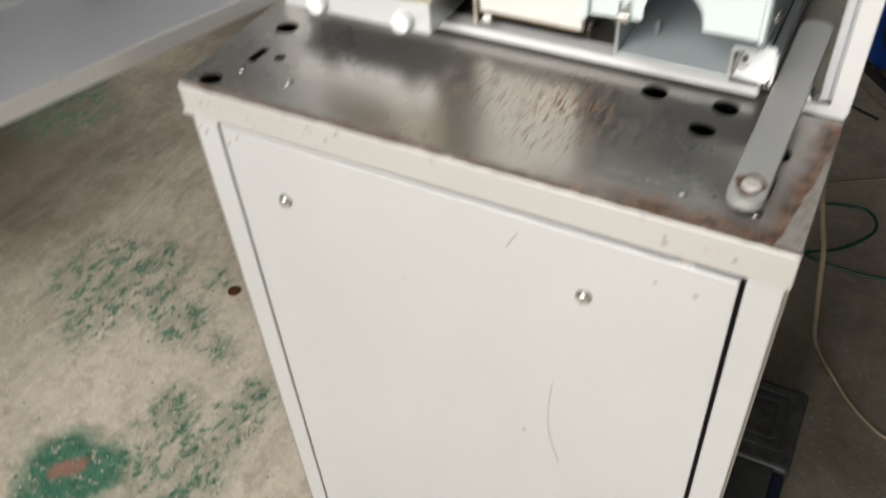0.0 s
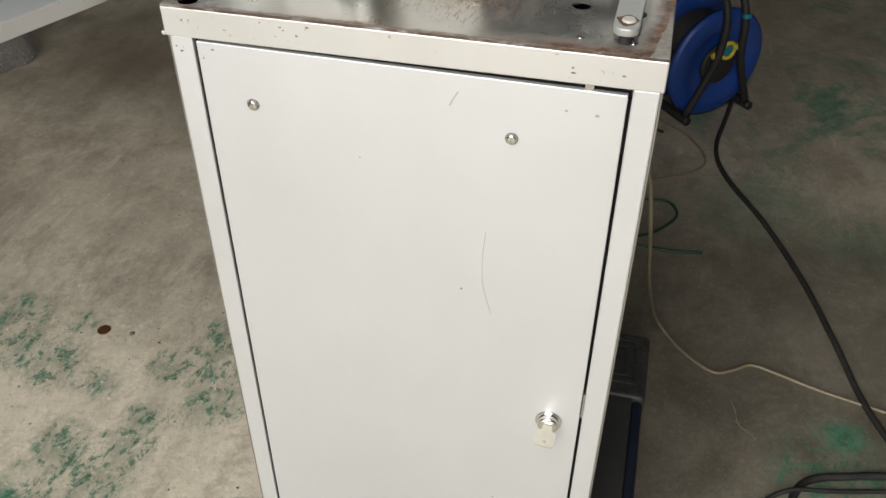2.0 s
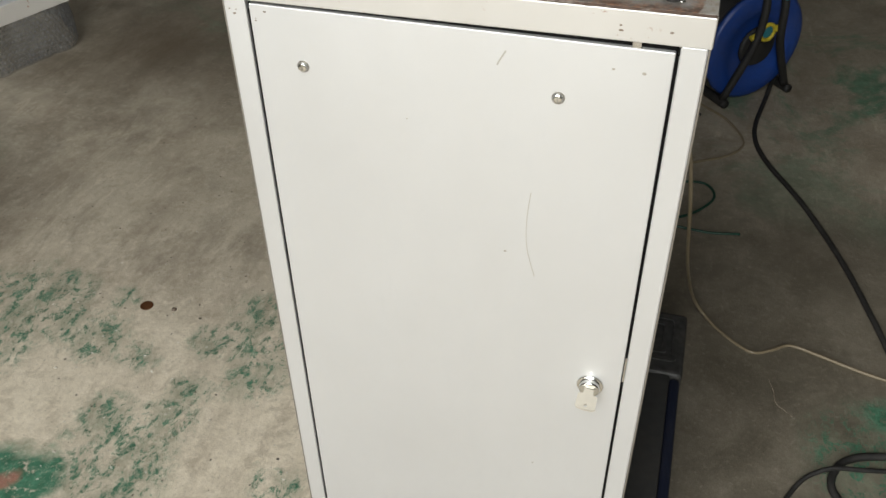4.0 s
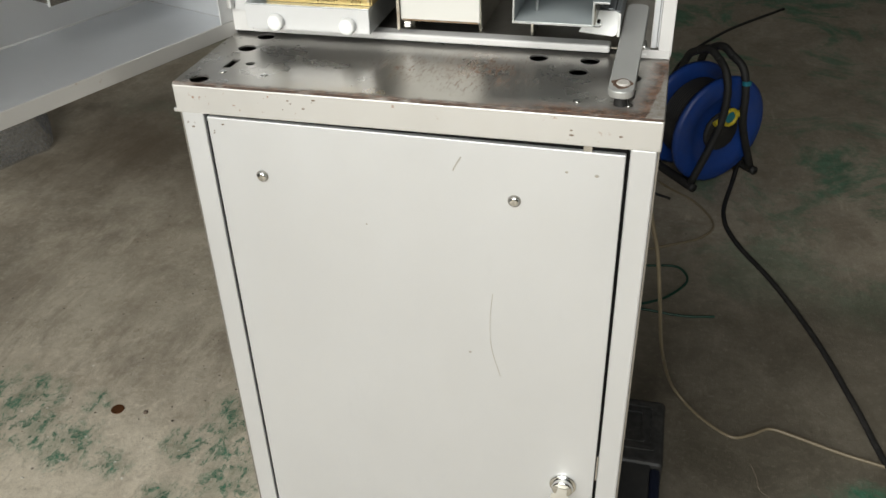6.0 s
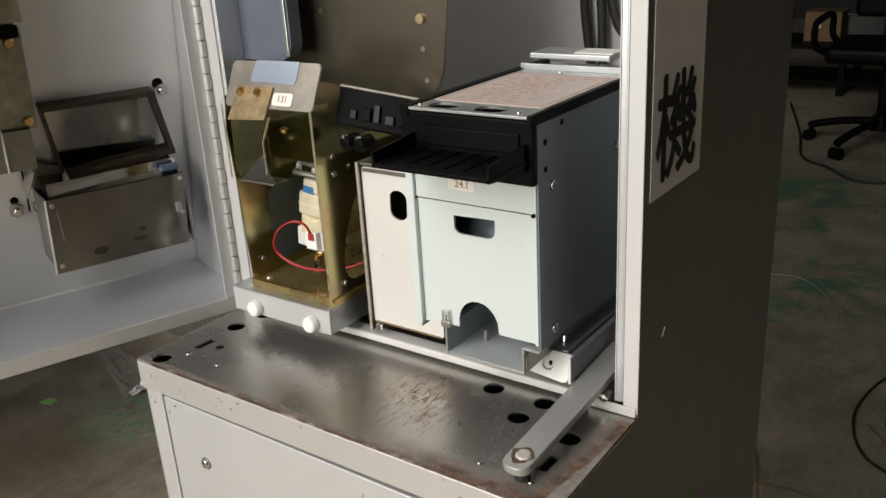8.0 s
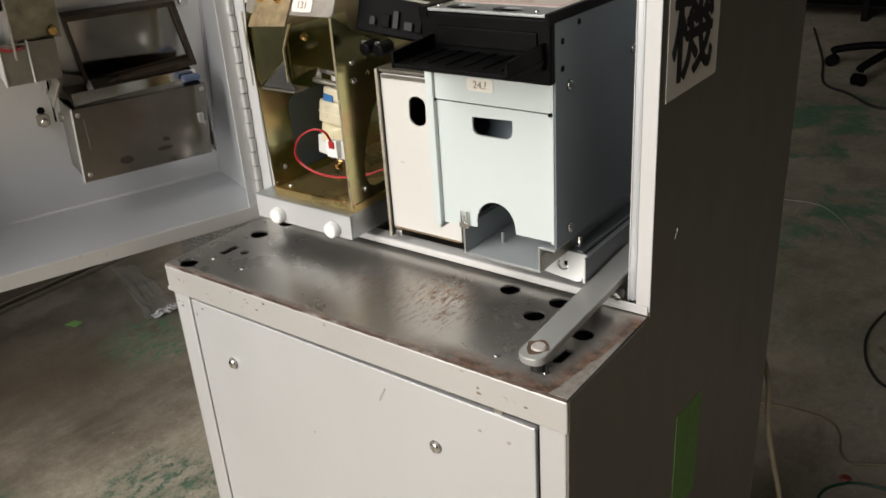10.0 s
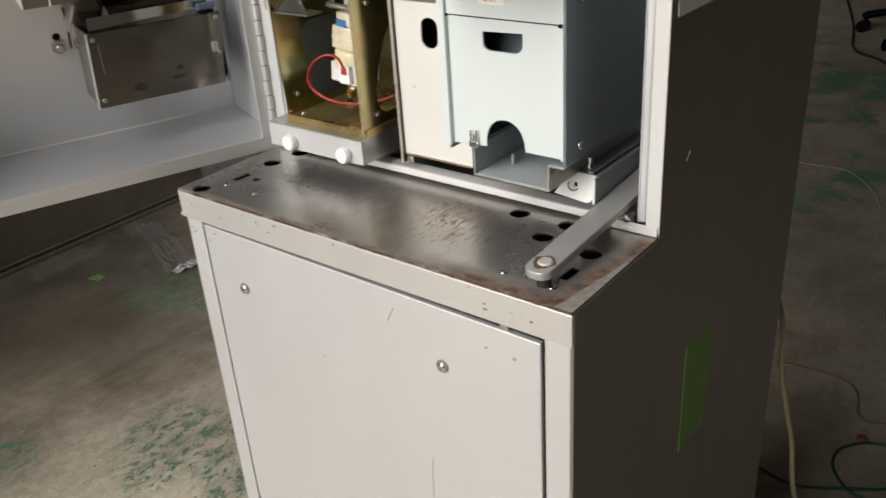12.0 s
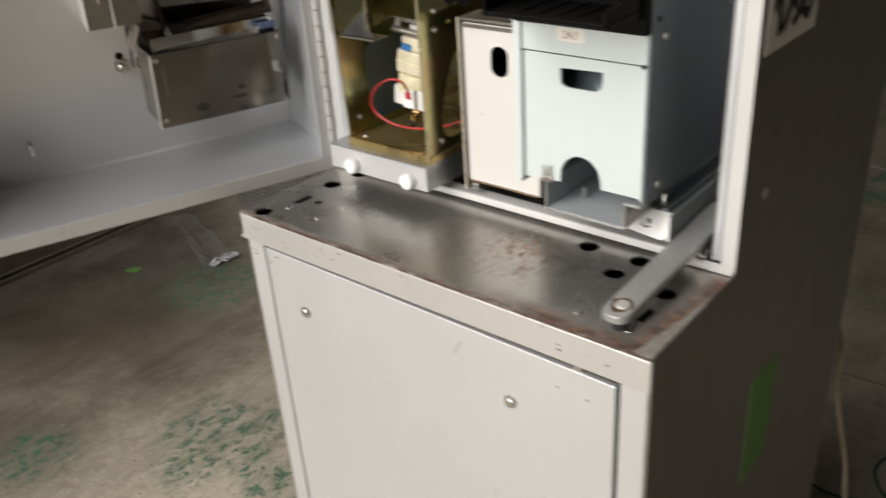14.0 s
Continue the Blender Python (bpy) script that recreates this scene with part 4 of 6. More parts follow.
for u, v in ((0.1430, 0.0880), (0.0165, 0.1700), (0.1255, 0.0880)):
    c = skin_point(u, 0.0, v)
    screw(c, IN, 0.0036, 0.008, upper, M["steel"], "threaded_stud")
    part("nut", rod(c + IN * 0.0002, c + IN * 0.0040, 0.0060, None, 6), M["warm_galv"] if u > 0.13 else M["steel"], upper)
part("bolt_hole", plate(ring_pts(0.0180, 0.1755, 0.0046, 16), [], 0.0006, SK @ axes((0, -0.0005, 0), (1, 0, 0), (0, 0, 1), (0, 1, 0))), M["black"], upper)
part("bolt_hole", plate(ring_pts(0.1430, 0.0960, 0.0032, 14), [], 0.0006, SK @ axes((0, -0.0005, 0), (1, 0, 0), (0, 0, 1), (0, 1, 0))), M["black"], upper)
part("slot", on_skin(0.1325, 0.1338, -0.0006, 0.0, 0.084, 0.120), M["black"], upper)
part("hook", on_skin(0.2255, 0.2285, -0.010, 0.0, 0.027, 0.038, 0.001), M["steel"], upper)

# coin selector on the door
sel = part("coin_selector", on_skin(0.1185, 0.1560, -0.0215, -0.0200, 0.1630, 0.2400, 0.0005), M["mottled"], upper, "coin selector with mottled yellow passivated plate")
part("selector_body", on_skin(0.1210, 0.1560, -0.0195, -0.0005, 0.1650, 0.3000, 0.001), M["dark_galv"], sel)
part("selector_side", on_skin(0.1562, 0.1582, -0.0480, -0.0050, 0.1600, 0.3100, 0.0005), M["steel"], sel, "bare steel side plate")
part("selector_band", on_skin(0.1200, 0.1555, -0.0230, -0.0215, 0.2330, 0.2420, 0.0004), M["black"], sel)
part("selector_top", on_skin(0.1160, 0.1555, -0.0235, -0.0220, 0.2440, 0.3000, 0.0005), M["mottled"], sel)
for u, v in ((0.1275, 0.2300), (0.1245, 0.1690), (0.1520, 0.2350)):
    screw(skin_point(u, -0.0215, v), IN, 0.0040, 0.0032, sel, M["brass"])
for u0, u1 in ((0.1454, 0.1648), (0.1246, 0.1445)):
    foot = part("selector_foot", on_skin(u0, u1, -0.0245, -0.0232, 0.1312, 0.1640, 0.0003), M["dark_galv"], sel, "dull plated channel foot")
    part("foot_flange", on_skin(u1, u1 + 0.0013, -0.0260, -0.0020, 0.1308, 0.1660, 0.0004), M["bright"], foot, "bright bent flange")
part("foot_web", on_skin(0.1246, 0.1258, -0.0232, -0.0020, 0.1312, 0.1640, 0.0003), M["dark_galv"], sel)
chute = bmesh.new()
for a in ((0.1060, 0.1330, -0.0055, -0.0040), (0.1318, 0.1330, -0.0300, -0.0055), (0.1060, 0.1072, -0.0300, -0.0055)):
    on_skin(a[0], a[1], a[2], a[3], 0.1030, 0.1250, 0.0003, chute)
bmesh.ops.rotate(chute, cent=skin_point(0.119, -0.01, 0.114), matrix=Matrix.Rotation(radians(22), 3, OUT), verts=chute.verts)
part("coin_chute", chute, M["warm_galv"], sel, "dull steel coin chute")
wire = [skin_point(u, w, v) for u, w, v in ((0.160, -0.035, 0.205), (0.166, -0.042, 0.192), (0.170, -0.040, 0.178), (0.166, -0.034, 0.166), (0.157, -0.030, 0.161), (0.148, -0.024, 0.160))]
part("lead", tube(wire, 0.0013, 6), M["red_wire"], sel, "red lead")
part("plug", on_skin(0.1583, 0.1650, -0.0420, -0.0300, 0.1950, 0.2100, 0.001), M["black"], sel)

# ---------------------------------------------------------------- coin hopper
GX0, GX1, GY0, GY1, GZ = -0.1335, -0.0480, 0.0835, 0.270, 0.8890
hopper = thing("coin_hopper", (-0.092, 0.17, 0.866), "yellow passivated steel coin hopper with red lead on a white bracket", "coin hopper")
br = part("bracket", box(-0.1495, -0.0475, 0.0755, 0.077, 0.8655, 0.8845, 0.0005), M["white"], hopper, "white bracket with two nylon knobs")
part("bracket_foot", box(-0.1380, -0.0600, 0.130, 0.260, 0.8525, 0.8840), M["dark_galv"], hopper)
part("bracket_top", box(-0.1495, -0.0475, 0.0755, 0.30, 0.8840, 0.8855, 0.0004), M["galv"], hopper)
part("bracket_side", box(-0.0490, -0.0475, 0.077, 0.30, 0.8655, 0.8840, 0.0004), M["galv"], hopper)
part("bracket_side", box(-0.1495, -0.1480, 0.077, 0.30, 0.8655, 0.8840, 0.0004), M["galv"], hopper)
for x in (-0.1236, -0.0645):
    bm = rod((x, 0.0755, 0.8720), (x, 0.0690, 0.8720), 0.0068, 0.0060, 24, bevel=0.0015)
    part("knob", bm, M["white_plastic"], br, "white nylon knob", True)
part("hopper_floor", box(GX0, GX1, GY0, GY1, GZ, GZ + 0.0014, 0.0004), M["bronzed"], hopper, "browned floor plate")
part("front_fold", box(GX0, GX1, GY0 - 0.0012, GY0, 0.8856, GZ + 0.0022, 0.0004), M["bronzed"], hopper)
part("fold_edge", box(GX0 - 0.0002, GX1 + 0.0002, GY0 - 0.0016, GY0 + 0.0004, GZ + 0.0023, GZ + 0.0030, 0.0002), M["brass"], hopper, "rubbed yellow edge")
part("side_fold", box(GX1 + 0.0002, GX1 + 0.0014, GY0 - 0.0010, 0.2000, 0.8856, GZ + 0.0022, 0.0003), M["bronzed"], hopper)
left = plate([(GY0, GZ), (GY1, GZ), (GY1, 1.035), (GY0 + 0.003, 1.035), (GY0 - 0.001, 1.010), (GY0, 0.972)], [round_rect(0.1105, 0.168, 0.8970, 0.9585, 0.011)], 0.0014, facing_side(GX0 + 0.0014))
for v in left.verts:
    v.co.x -= 0.005 * (v.co.z - GZ) / 0.12     # it leans out
part("wall_plate", left, M["gold"], hopper)
slot = [(0.1190, 0.9620), (0.1130, 0.9560), (0.1040, 0.9370), (0.0985, 0.9180), (0.0985, 0.9090), (0.1020, 0.9020), (0.1090, 0.8985), (0.165, 0.8985), (0.165, 0.9620)]
right_shape = [(GY0 - 0.003, GZ), (GY1, GZ), (GY1, 1.000), (0.122, 1.005), (0.1185, 1.0085), (0.1000, 1.0185), (GY0 + 0.001, 1.0290), (GY0 - 0.003, 1.0300)]
right = plate(right_shape, [slot, ring_pts(0.112, 0.985, 0.002, 10)], 0.0014, facing_side(GX1))
part("wall_plate", right, M["gold"], hopper)
for x, z0, z1, dx in ((GX1 - 0.0016, GZ, 1.0300, 0.0018), (GX0 - 0.0040, 0.9745, 1.0300, 0.0014)):
    part("cut_edge", box(x, x + dx, GY0 - 0.0036, GY0 - 0.0031, z0, z1), M["worn_gold_edge"], hopper, "rubbed pale edge")
for y, z in ((0.0965, 0.983), (0.0960, 0.996), (0.0965, 0.900)):
    screw((GX1, y, z), (1, 0, 0), 0.0024, 0.0018, hopper, M["steel"])
part("back_plate", box(GX0, GX1, GY1 - 0.0014, GY1, GZ, 1.0), M["slate"], hopper)
# dark sheet put behind the left plate's slot for the shade seen through it
part("slot_shade", box(GX0 - 0.0150, GX0 - 0.0135, 0.1010, 0.200, GZ, 0.975), M["slate"], hopper, "dark sheet for the shade behind the side slot")
# upper gold channel with a grey gusset
CH = facing_front(0.0835)
part("channel", plate([(-0.1330, 1.0230), (-0.0925, 1.0225), (-0.1018, 1.0040), (-0.1015, 0.9970), (-0.1312, 0.9742), (-0.1345, 0.9800)], [], 0.0013, CH), M["gold"], hopper)
part("channel_edge", plate([(-0.0928, 1.0228), (-0.0916, 1.0228), (-0.1008, 1.0040), (-0.1002, 0.9800), (-0.1013, 0.9800), (-0.1018, 1.0040)], [], 0.0016, facing_front(0.0825)), M["worn_gold_edge"], hopper, "rubbed pale edge")
part("channel", plate([(0.0852, 0.982), (0.150, 0.990), (0.150, 1.020), (0.0852, 1.020)], [], 0.0013, facing_side(-0.0975)), M["gold"], hopper)
part("gusset", plate([(-0.1312, 0.9735), (-0.0968, 0.9737), (-0.1010, 0.9800), (-0.1014, 0.9970)], [], 0.0012, facing_front(0.0850)), M["steel"], hopper)
part("gusset_fold", box(-0.1315, -0.0972, 0.0838, 0.100, 0.9712, 0.9727, 0.0004), M["dark_galv"], hopper)
tongue = plate([(-0.028, -0.018), (0.020, -0.022), (0.026, 0.012), (-0.028, 0.018)], [], 0.0012, axes((-0.070, 0.120, 0.998), (1, 0, 0.05), (0.0, 0.80, 0.60), (0.0, -0.60, 0.80)))
part("tongue", tongue, M["gold"], hopper)
screw((-0.0885, 0.0935, 1.0115), (0, -0.7, 0.6), 0.0032, 0.0025, hopper, M["brass"])
# motor and solenoid
STACK = axes((-0.0945, 0.125, 0.9240), (0.98, 0.10, -0.16), (-0.10, 0.995, 0.0), (0.16, 0.013, 0.985))   # the motor leans a little
mot = part("motor", rod(STACK @ Vector((0, 0, 0)), STACK @ Vector((0, 0, 0.0155)), 0.0158, 0.0150, 28, bevel=0.002), M["amber"], hopper, "cloudy amber motor housing", True)
part("motor_body", box(-0.0132, 0.0132, -0.0125, 0.0120, 0.0158, 0.0345, 0.0018, None, STACK), M["amber_box"], mot, "yellowed plastic gearbox")
part("motor_seam", box(-0.0135, 0.0135, -0.0128, 0.0123, 0.0245, 0.0253, 0.0003, None, STACK), M["amber"], mot)
part("motor_band", box(-0.0085, 0.0005, -0.0131, -0.0124, 0.0345, 0.0400, 0.0003, None, STACK), M["pcb_blue"], mot, "blue printed band")
part("motor_neck", box(-0.0096, 0.0092, -0.0122, 0.0100, 0.0347, 0.0455, 0.0016, None, STACK), M["amber_box"], mot)
part("motor_cap", rod(STACK @ Vector((0, 0, 0.0456)), STACK @ Vector((0, 0, 0.0615)), 0.0092, 0.0078, 20), M["white_plastic"], mot, "", True)
part("gear_case", box(-0.0170, 0.0160, -0.0130, 0.0150, 0.0555, 0.0622, 0.0015, None, STACK), M["steel"], mot)
part("gear_cap", rod(STACK @ Vector((0, 0, 0.0622)), STACK @ Vector((0, 0, 0.0775)), 0.0088, None, 20), M["steel"], mot, "", True)
for x in (-0.0140, 0.0135):
    part("post", rod(STACK @ Vector((x, -0.0118, 0.0470)), STACK @ Vector((x, -0.0118, 0.0622)), 0.0024, None, 12), M["chrome"], mot)
    part("gear_nut", rod(STACK @ Vector((x, -0.0118, 0.0622)), STACK @ Vector((x, -0.0118, 0.0650)), 0.0038, None, 6), M["dark_galv"], mot)
part("gear_shaft", rod(STACK @ Vector((-0.0155, -0.0150, 0.0500)), STACK @ Vector((0.0090, -0.0150, 0.0510)), 0.0022, None, 12), M["dark_galv"], mot)
sol = box(-0.1080, -0.0775, 0.1120, 0.1360, 0.9135, 0.9290, 0.0012)
bmesh.ops.rotate(sol, cent=(-0.092, 0.12, 0.921), matrix=Matrix.Rotation(radians(6), 3, "Y"), verts=sol.verts)
part("solenoid", sol, M["bright"], hopper, "bright steel solenoid")
part("plug", box(-0.0945, -0.0835, 0.1070, 0.1119, 0.9150, 0.9290, 0.0008), M["white_plastic"], hopper, "white nylon plug")
part("solenoid_can", rod((-0.0925, 0.1240, 0.9080), (-0.0925, 0.1240, 0.9140), 0.0090, None, 24, bevel=0.001), M["steel"], hopper, "", True)
part("plug_contact", box(-0.0905, -0.0855, 0.1058, 0.1069, 0.9230, 0.9285), M["red_wire"], hopper)
part("plunger", rod((-0.0915, 0.1150, 0.9080), (-0.0915, 0.1150, 0.9010), 0.0035, None, 14), M["brass"], hopper)
part("plunger_nut", rod((-0.0900, 0.112, 0.902), (-0.0840, 0.106, 0.899), 0.003, None, 6), M["chrome"], hopper)
loop = [(-0.0880, 0.1060, 0.9285), (-0.0898, 0.1020, 0.9370), (-0.0985, 0.0980, 0.9390), (-0.1103, 0.0950, 0.9320), (-0.1167, 0.0940, 0.9199), (-0.1130, 0.0950, 0.9105), (-0.0972, 0.0970, 0.9037), (-0.0747, 0.1000, 0.9032), (-0.0505, 0.1055, 0.9082), (-0.0402, 0.1120, 0.9118), (-0.0100, 0.1350, 0.9150)]
part("lead", tube(loop, 0.0006, 7, 8), M["red_wire"], hopper, "red lead in a loop")
part("lead", tube([(x + 0.0002, y + 0.0008, z + 0.0004) for x, y, z in loop], 0.00055, 6, 8), M["red_wire"], hopper)
screw((-0.124, 0.092, GZ + 0.0014), (0, 0, 1), 0.0028, 0.0018, hopper, M["steel"])
screw((-0.1318, 0.095, 0.905), (1, 0, 0), 0.0022, 0.0015, hopper, M["steel"])
# head: sloping silver plate with a small gold bracket and a sticker
HEAD = axes((-0.088, 0.0865, 1.0440), (0.998, -0.03, 0.02), (-0.02, 0.45, 0.893), (0.03, 0.893, -0.45))
head = part("head_plate", plate(round_rect(-0.0465, 0.0430, -0.0155, 0.0180, 0.004), [], 0.0014, HEAD), M["warm_galv"], hopper, "sloping zinc plated head plate")
part("clear_tape", plate([(-0.024, 0.0030), (0.021, 0.0020), (0.0225, 0.0060), (0.0225, 0.0185), (-0.0215, 0.0185)], [], 0.0004, HEAD @ Matrix.Translation((0, 0, -0.0005))), surface("dull_clear_tape", (0.36, 0.42, 0.52), 0.15, 0.3, 0.05, 60.0, 0.1, 30.0, 0.0), head)
part("head_bracket", plate([(-0.0385, -0.026), (0.0000, -0.024), (0.0020, -0.0005), (-0.0340, -0.0005)], [], 0.0012, HEAD @ Matrix.Translation((0, 0, -0.0016))), M["dull_gold"], head, "gold passivated corner bracket")
tag = part("sticker", plate(round_rect(0.0030, 0.0225, -0.0130, -0.0040, 0.002), [], 0.0003, HEAD @ Matrix.Translation((0, 0, -0.0006))), M["paper"], head, "small cream number sticker")
words("131", 0.0070, HEAD @ axes((0.0128, -0.0085, -0.0008), (1, 0, 0), (0, 1, 0), (0, 0, -1)), M["faded"], tag, "digits")
for u, v in ((-0.030, -0.005), (-0.012, -0.005)):
    c = HEAD @ Vector((u, v, -0.0016))
    screw(c, HEAD.to_3x3() @ Vector((0, 0, -1)), 0.0033, 0.0025, head, M["brass"])
# dark circuit box behind the head
PC = axes((-0.0460, 0.112, 1.0300), (0.86, 0.42, -0.20), (-0.05, 0.35, 0.94), (0.47, -0.82, 0.33))
pcb = part("circuit_box", box(-0.004, 0.070, -0.014, 0.012, -0.012, 0.0, 0.0008, None, PC), M["black"], hopper, "dark circuit box")
part("circuit_rim", box(-0.004, 0.070, 0.0115, 0.0135, -0.013, 0.001, 0.0004, None, PC), M["dark_galv"], pcb)
for i in range(7):
    u = 0.006 + i * 0.0085
    part("component", box(u, u + 0.004 + 0.002 * (i % 2), -0.009, -0.009 + 0.006 + 0.003 * (i % 3), 0.0, 0.003, 0.0004, None, PC), M[("rubber", "black", "rubber")[i % 3]], pcb)
part("capacitor", rod(PC @ Vector((0.062, -0.006, 0.001)), PC @ Vector((0.068, -0.014, 0.006)), 0.0020, None, 12), M["white_plastic"], pcb)
for x in (-0.029, -0.017):
    part("thumb_wheel", rod((x, 0.103, 1.0095), (x, 0.090, 1.0080), 0.0048, None, 16, bevel=0.001), M["black"], hopper, "", True)
    part("wheel_pin", rod((x, 0.092, 1.0130), (x, 0.0892, 1.0135), 0.0014, None, 10), M["chrome"], hopper)

# big plated side of the upper coin bowl
bowl = thing("coin_bowl", (-0.07, 0.17, 1.02), "smoky plated steel coin bowl panel with rounded corner", "coin bowl")
bp = [(-0.155, 1.30), (-0.155, 1.033), (-0.100, 1.033), (-0.045, 1.0185), (-0.030, 1.0190)] + [(-0.0300 + 0.038 * math.sin(radians(a)), 1.0590 - 0.040 * math.cos(radians(a))) for a in range(15, 76, 15)] + [(0.0085, 1.062), (0.0150, 1.120), (0.0150, 1.30)]
panel = part("bowl_panel", plate(bp, [], 0.002, facing_front(0.160)), M["smoked"], bowl)
for x, z in ((-0.010, 1.083), (-0.010, 1.062), (-0.008, 1.040), (-0.104, 1.087)):
    big = z > 1.08 and x > -0.05
    part("panel_stud", rod((x, 0.160, z), (x, 0.1575 if big else 0.1595, z), 0.0034 if big else 0.0020, None, 12), M["dull_gold"] if big else M["dark_galv"], panel)
cup = part("clear_cup", plate(round_rect(-0.1745, -0.1070, 1.0540, 1.150, 0.014, 7), [], 0.012, facing_front(0.128)), surface("blue_grey_clear_plastic", (0.17, 0.19, 0.24), 0.14, 0.25, 0.05, 40.0, 0.1, 20.0, 0.0), bowl, "blue-grey clear plastic cover")
part("cup_rib", box(-0.1120, -0.1085, 0.1262, 0.128, 1.058, 1.150, 0.0006), M["galv"], cup)

# ---------------------------------------------------------------- banknote unit
BX0, BX1, BY0, BY1, BZ0, BZ1 = 0.0555, 0.1405, 0.052, 0.215, 0.9130, 1.0470
note = thing("note_unit", (0.1, 0.14, 0.857), "pale mint banknote unit with black feed tray and dark side panel", "banknote unit")
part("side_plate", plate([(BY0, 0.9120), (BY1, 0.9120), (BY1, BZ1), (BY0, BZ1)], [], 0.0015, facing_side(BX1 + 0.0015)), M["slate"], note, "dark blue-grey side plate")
part("side_plate", box(BX0, BX0 + 0.0015, BY0, BY1, 0.9080, BZ1, 0.0004), M["bluegrey"], note)
part("rear_plate", box(BX0, BX1, BY1, BY1 + 0.0015, 0.9080, BZ1), M["bluegrey"], note)
pale = [(0.0600, BZ0), (0.0855, BZ0 + 0.0015)] + [(0.0995 + 0.0140 * math.cos(radians(a)), 0.9190 + 0.0145 * math.sin(radians(a))) for a in range(180, -1, -15)] + [(0.1140, BZ0 + 0.0025), (0.1385, BZ0 + 0.0025), (0.1385, 0.9935), (0.0600, 0.9935)]
grip = [(0.0855, 0.9860), (0.0855, 0.9815)] + [(0.0905 - 0.0050 * math.cos(radians(a)), 0.9790 - 0.0040 * math.sin(radians(a))) for a in range(0, 91, 30)] + [(0.1080 + 0.0055 * math.sin(radians(a)), 0.9800 - 0.0050 * math.cos(radians(a))) for a in range(0, 91, 30)] + [(0.1135, 0.9870)]
part("front_panel", plate(pale, [grip], 0.0016, facing_front(BY0)), M["pale"], note, "pale mint front panel with grip hole and arched notch")
part("upper_panel", box(0.0600, 0.1400, BY0 - 0.0012, BY0 + 0.0006, 0.9945, 1.0110, 0.0005), M["pale"], note)
part("corner_strip", box(0.1388, 0.1410, BY0 - 0.0010, BY0 + 0.006, 0.9145, 1.0110, 0.0004), M["pale"], note)
part("edge_strip", box(0.0545, 0.0598, BY0 - 0.0035, BY0 + 0.003, 0.9120, 1.0120, 0.0005), M["pale"], note)
part("inner_drum", rod((0.064, 0.105, 0.955), (0.136, 0.105, 0.955), 0.036, None, 32), M["slate"], note, "", True)
part("rear_block", box(0.058, 0.139, 0.150, 0.212, 0.912, 1.040, 0.001), M["black"], note)
tag = part("sticker", plate(round_rect(0.0840, 0.1022, 1.0022, 1.0100, 0.0018), [], 0.0003, facing_front(BY0 - 0.0016)), M["paper"], note, "small cream number sticker")
words("24.?", 0.0062, axes((0.0931, BY0 - 0.0018, 1.0060), (1, 0, 0), (0, 0, 1), (0, -1, 0)), M["faded"], tag, "digits")
for x in (0.0590, 0.1395):
    part("hinge_pin", rod((x, BY0 - 0.0022, 0.9940), (x, BY0 + 0.001, 0.9940), 0.0012, None, 10), M["black"], note)
# spring latch beside the arch
latch = part("latch", box(0.0735, 0.0800, BY0 - 0.0030, BY0 - 0.0004, 0.9130, 0.9172, 0.0006), M["steel"], note, "small steel spring latch")
for x, z in ((0.0748, 0.9240), (0.0772, 0.9215), (0.0792, 0.9245)):
    part("latch_pin", rod((x, BY0 - 0.0022, 0.9170), (x, BY0 - 0.0022, z), 0.0006, None, 8), M["chrome"], latch)
# screws on the side
for y, z in ((0.068, 1.0070), (0.068, 0.9200), (0.150, 1.0100)):
    screw((BX1 + 0.0015, y, z), (1, 0, 0), 0.0033, 0.0018, note, M["steel"])
for y, z in ((0.060, 1.0180), (0.060, 1.0330), (0.079, 1.0400)):
    part("side_hole", rod((BX1 + 0.0013, y, z), (BX1 + 0.0018, y, z), 0.0018, None, 12), M["black"], note)
# black bezel and feed tray
bez = part("bezel", box(0.0565, 0.1425, BY0 - 0.006, BY0 - 0.0005, 1.0115, 1.0470, 0.0012), M["black"], note, "black plastic bezel")
tray = bmesh.new()
box(0.0640, 0.1400, 0.0080, BY0 - 0.004, 1.0235, 1.0262, 0.0006, tray)
for x in (0.0640, 0.1375):
    plate([(0.0080, 1.0235), (BY0 - 0.004, 1.0200), (BY0 - 0.004, 1.0350), (0.0100, 1.0325), (0.0080, 1.0318)], [], 0.0016, facing_side(x + 0.0020), tray)
part("feed_tray", tray, M["black"], note, "black plastic feed tray")
for i in range(6):
    x = 0.0730 + i * 0.0115
    part("tray_rib", box(x, x + 0.0014, 0.0140, BY0 - 0.006, 1.0262, 1.0270, 0.0003), M["black"], note)
part("feed_throat", box(0.0680, 0.1350, BY0 - 0.0075, BY0 - 0.0055, 1.0290, 1.0400, 0.0008), M["black"], bez)
# lid with label
lid = part("lid", plate([(0.0625, 0.0470), (0.1395, 0.0470), (0.1395, 0.190), (0.0625, 0.190)], [round_rect(0.0700, 0.0890, 0.0505, 0.0640, 0.0062), round_rect(0.1010, 0.1200, 0.0505, 0.0640, 0.0062)], 0.0014, facing_up(1.0490)), M["galv"], note, "zinc plated lid")
part("lid_rim", box(0.0565, 0.0624, 0.045, 0.212, 1.0440, 1.0500, 0.0005), M["black"], note)
part("lid_rim", box(0.1396, 0.1425, 0.045, 0.212, 1.0440, 1.0500, 0.0005), M["black"], note)
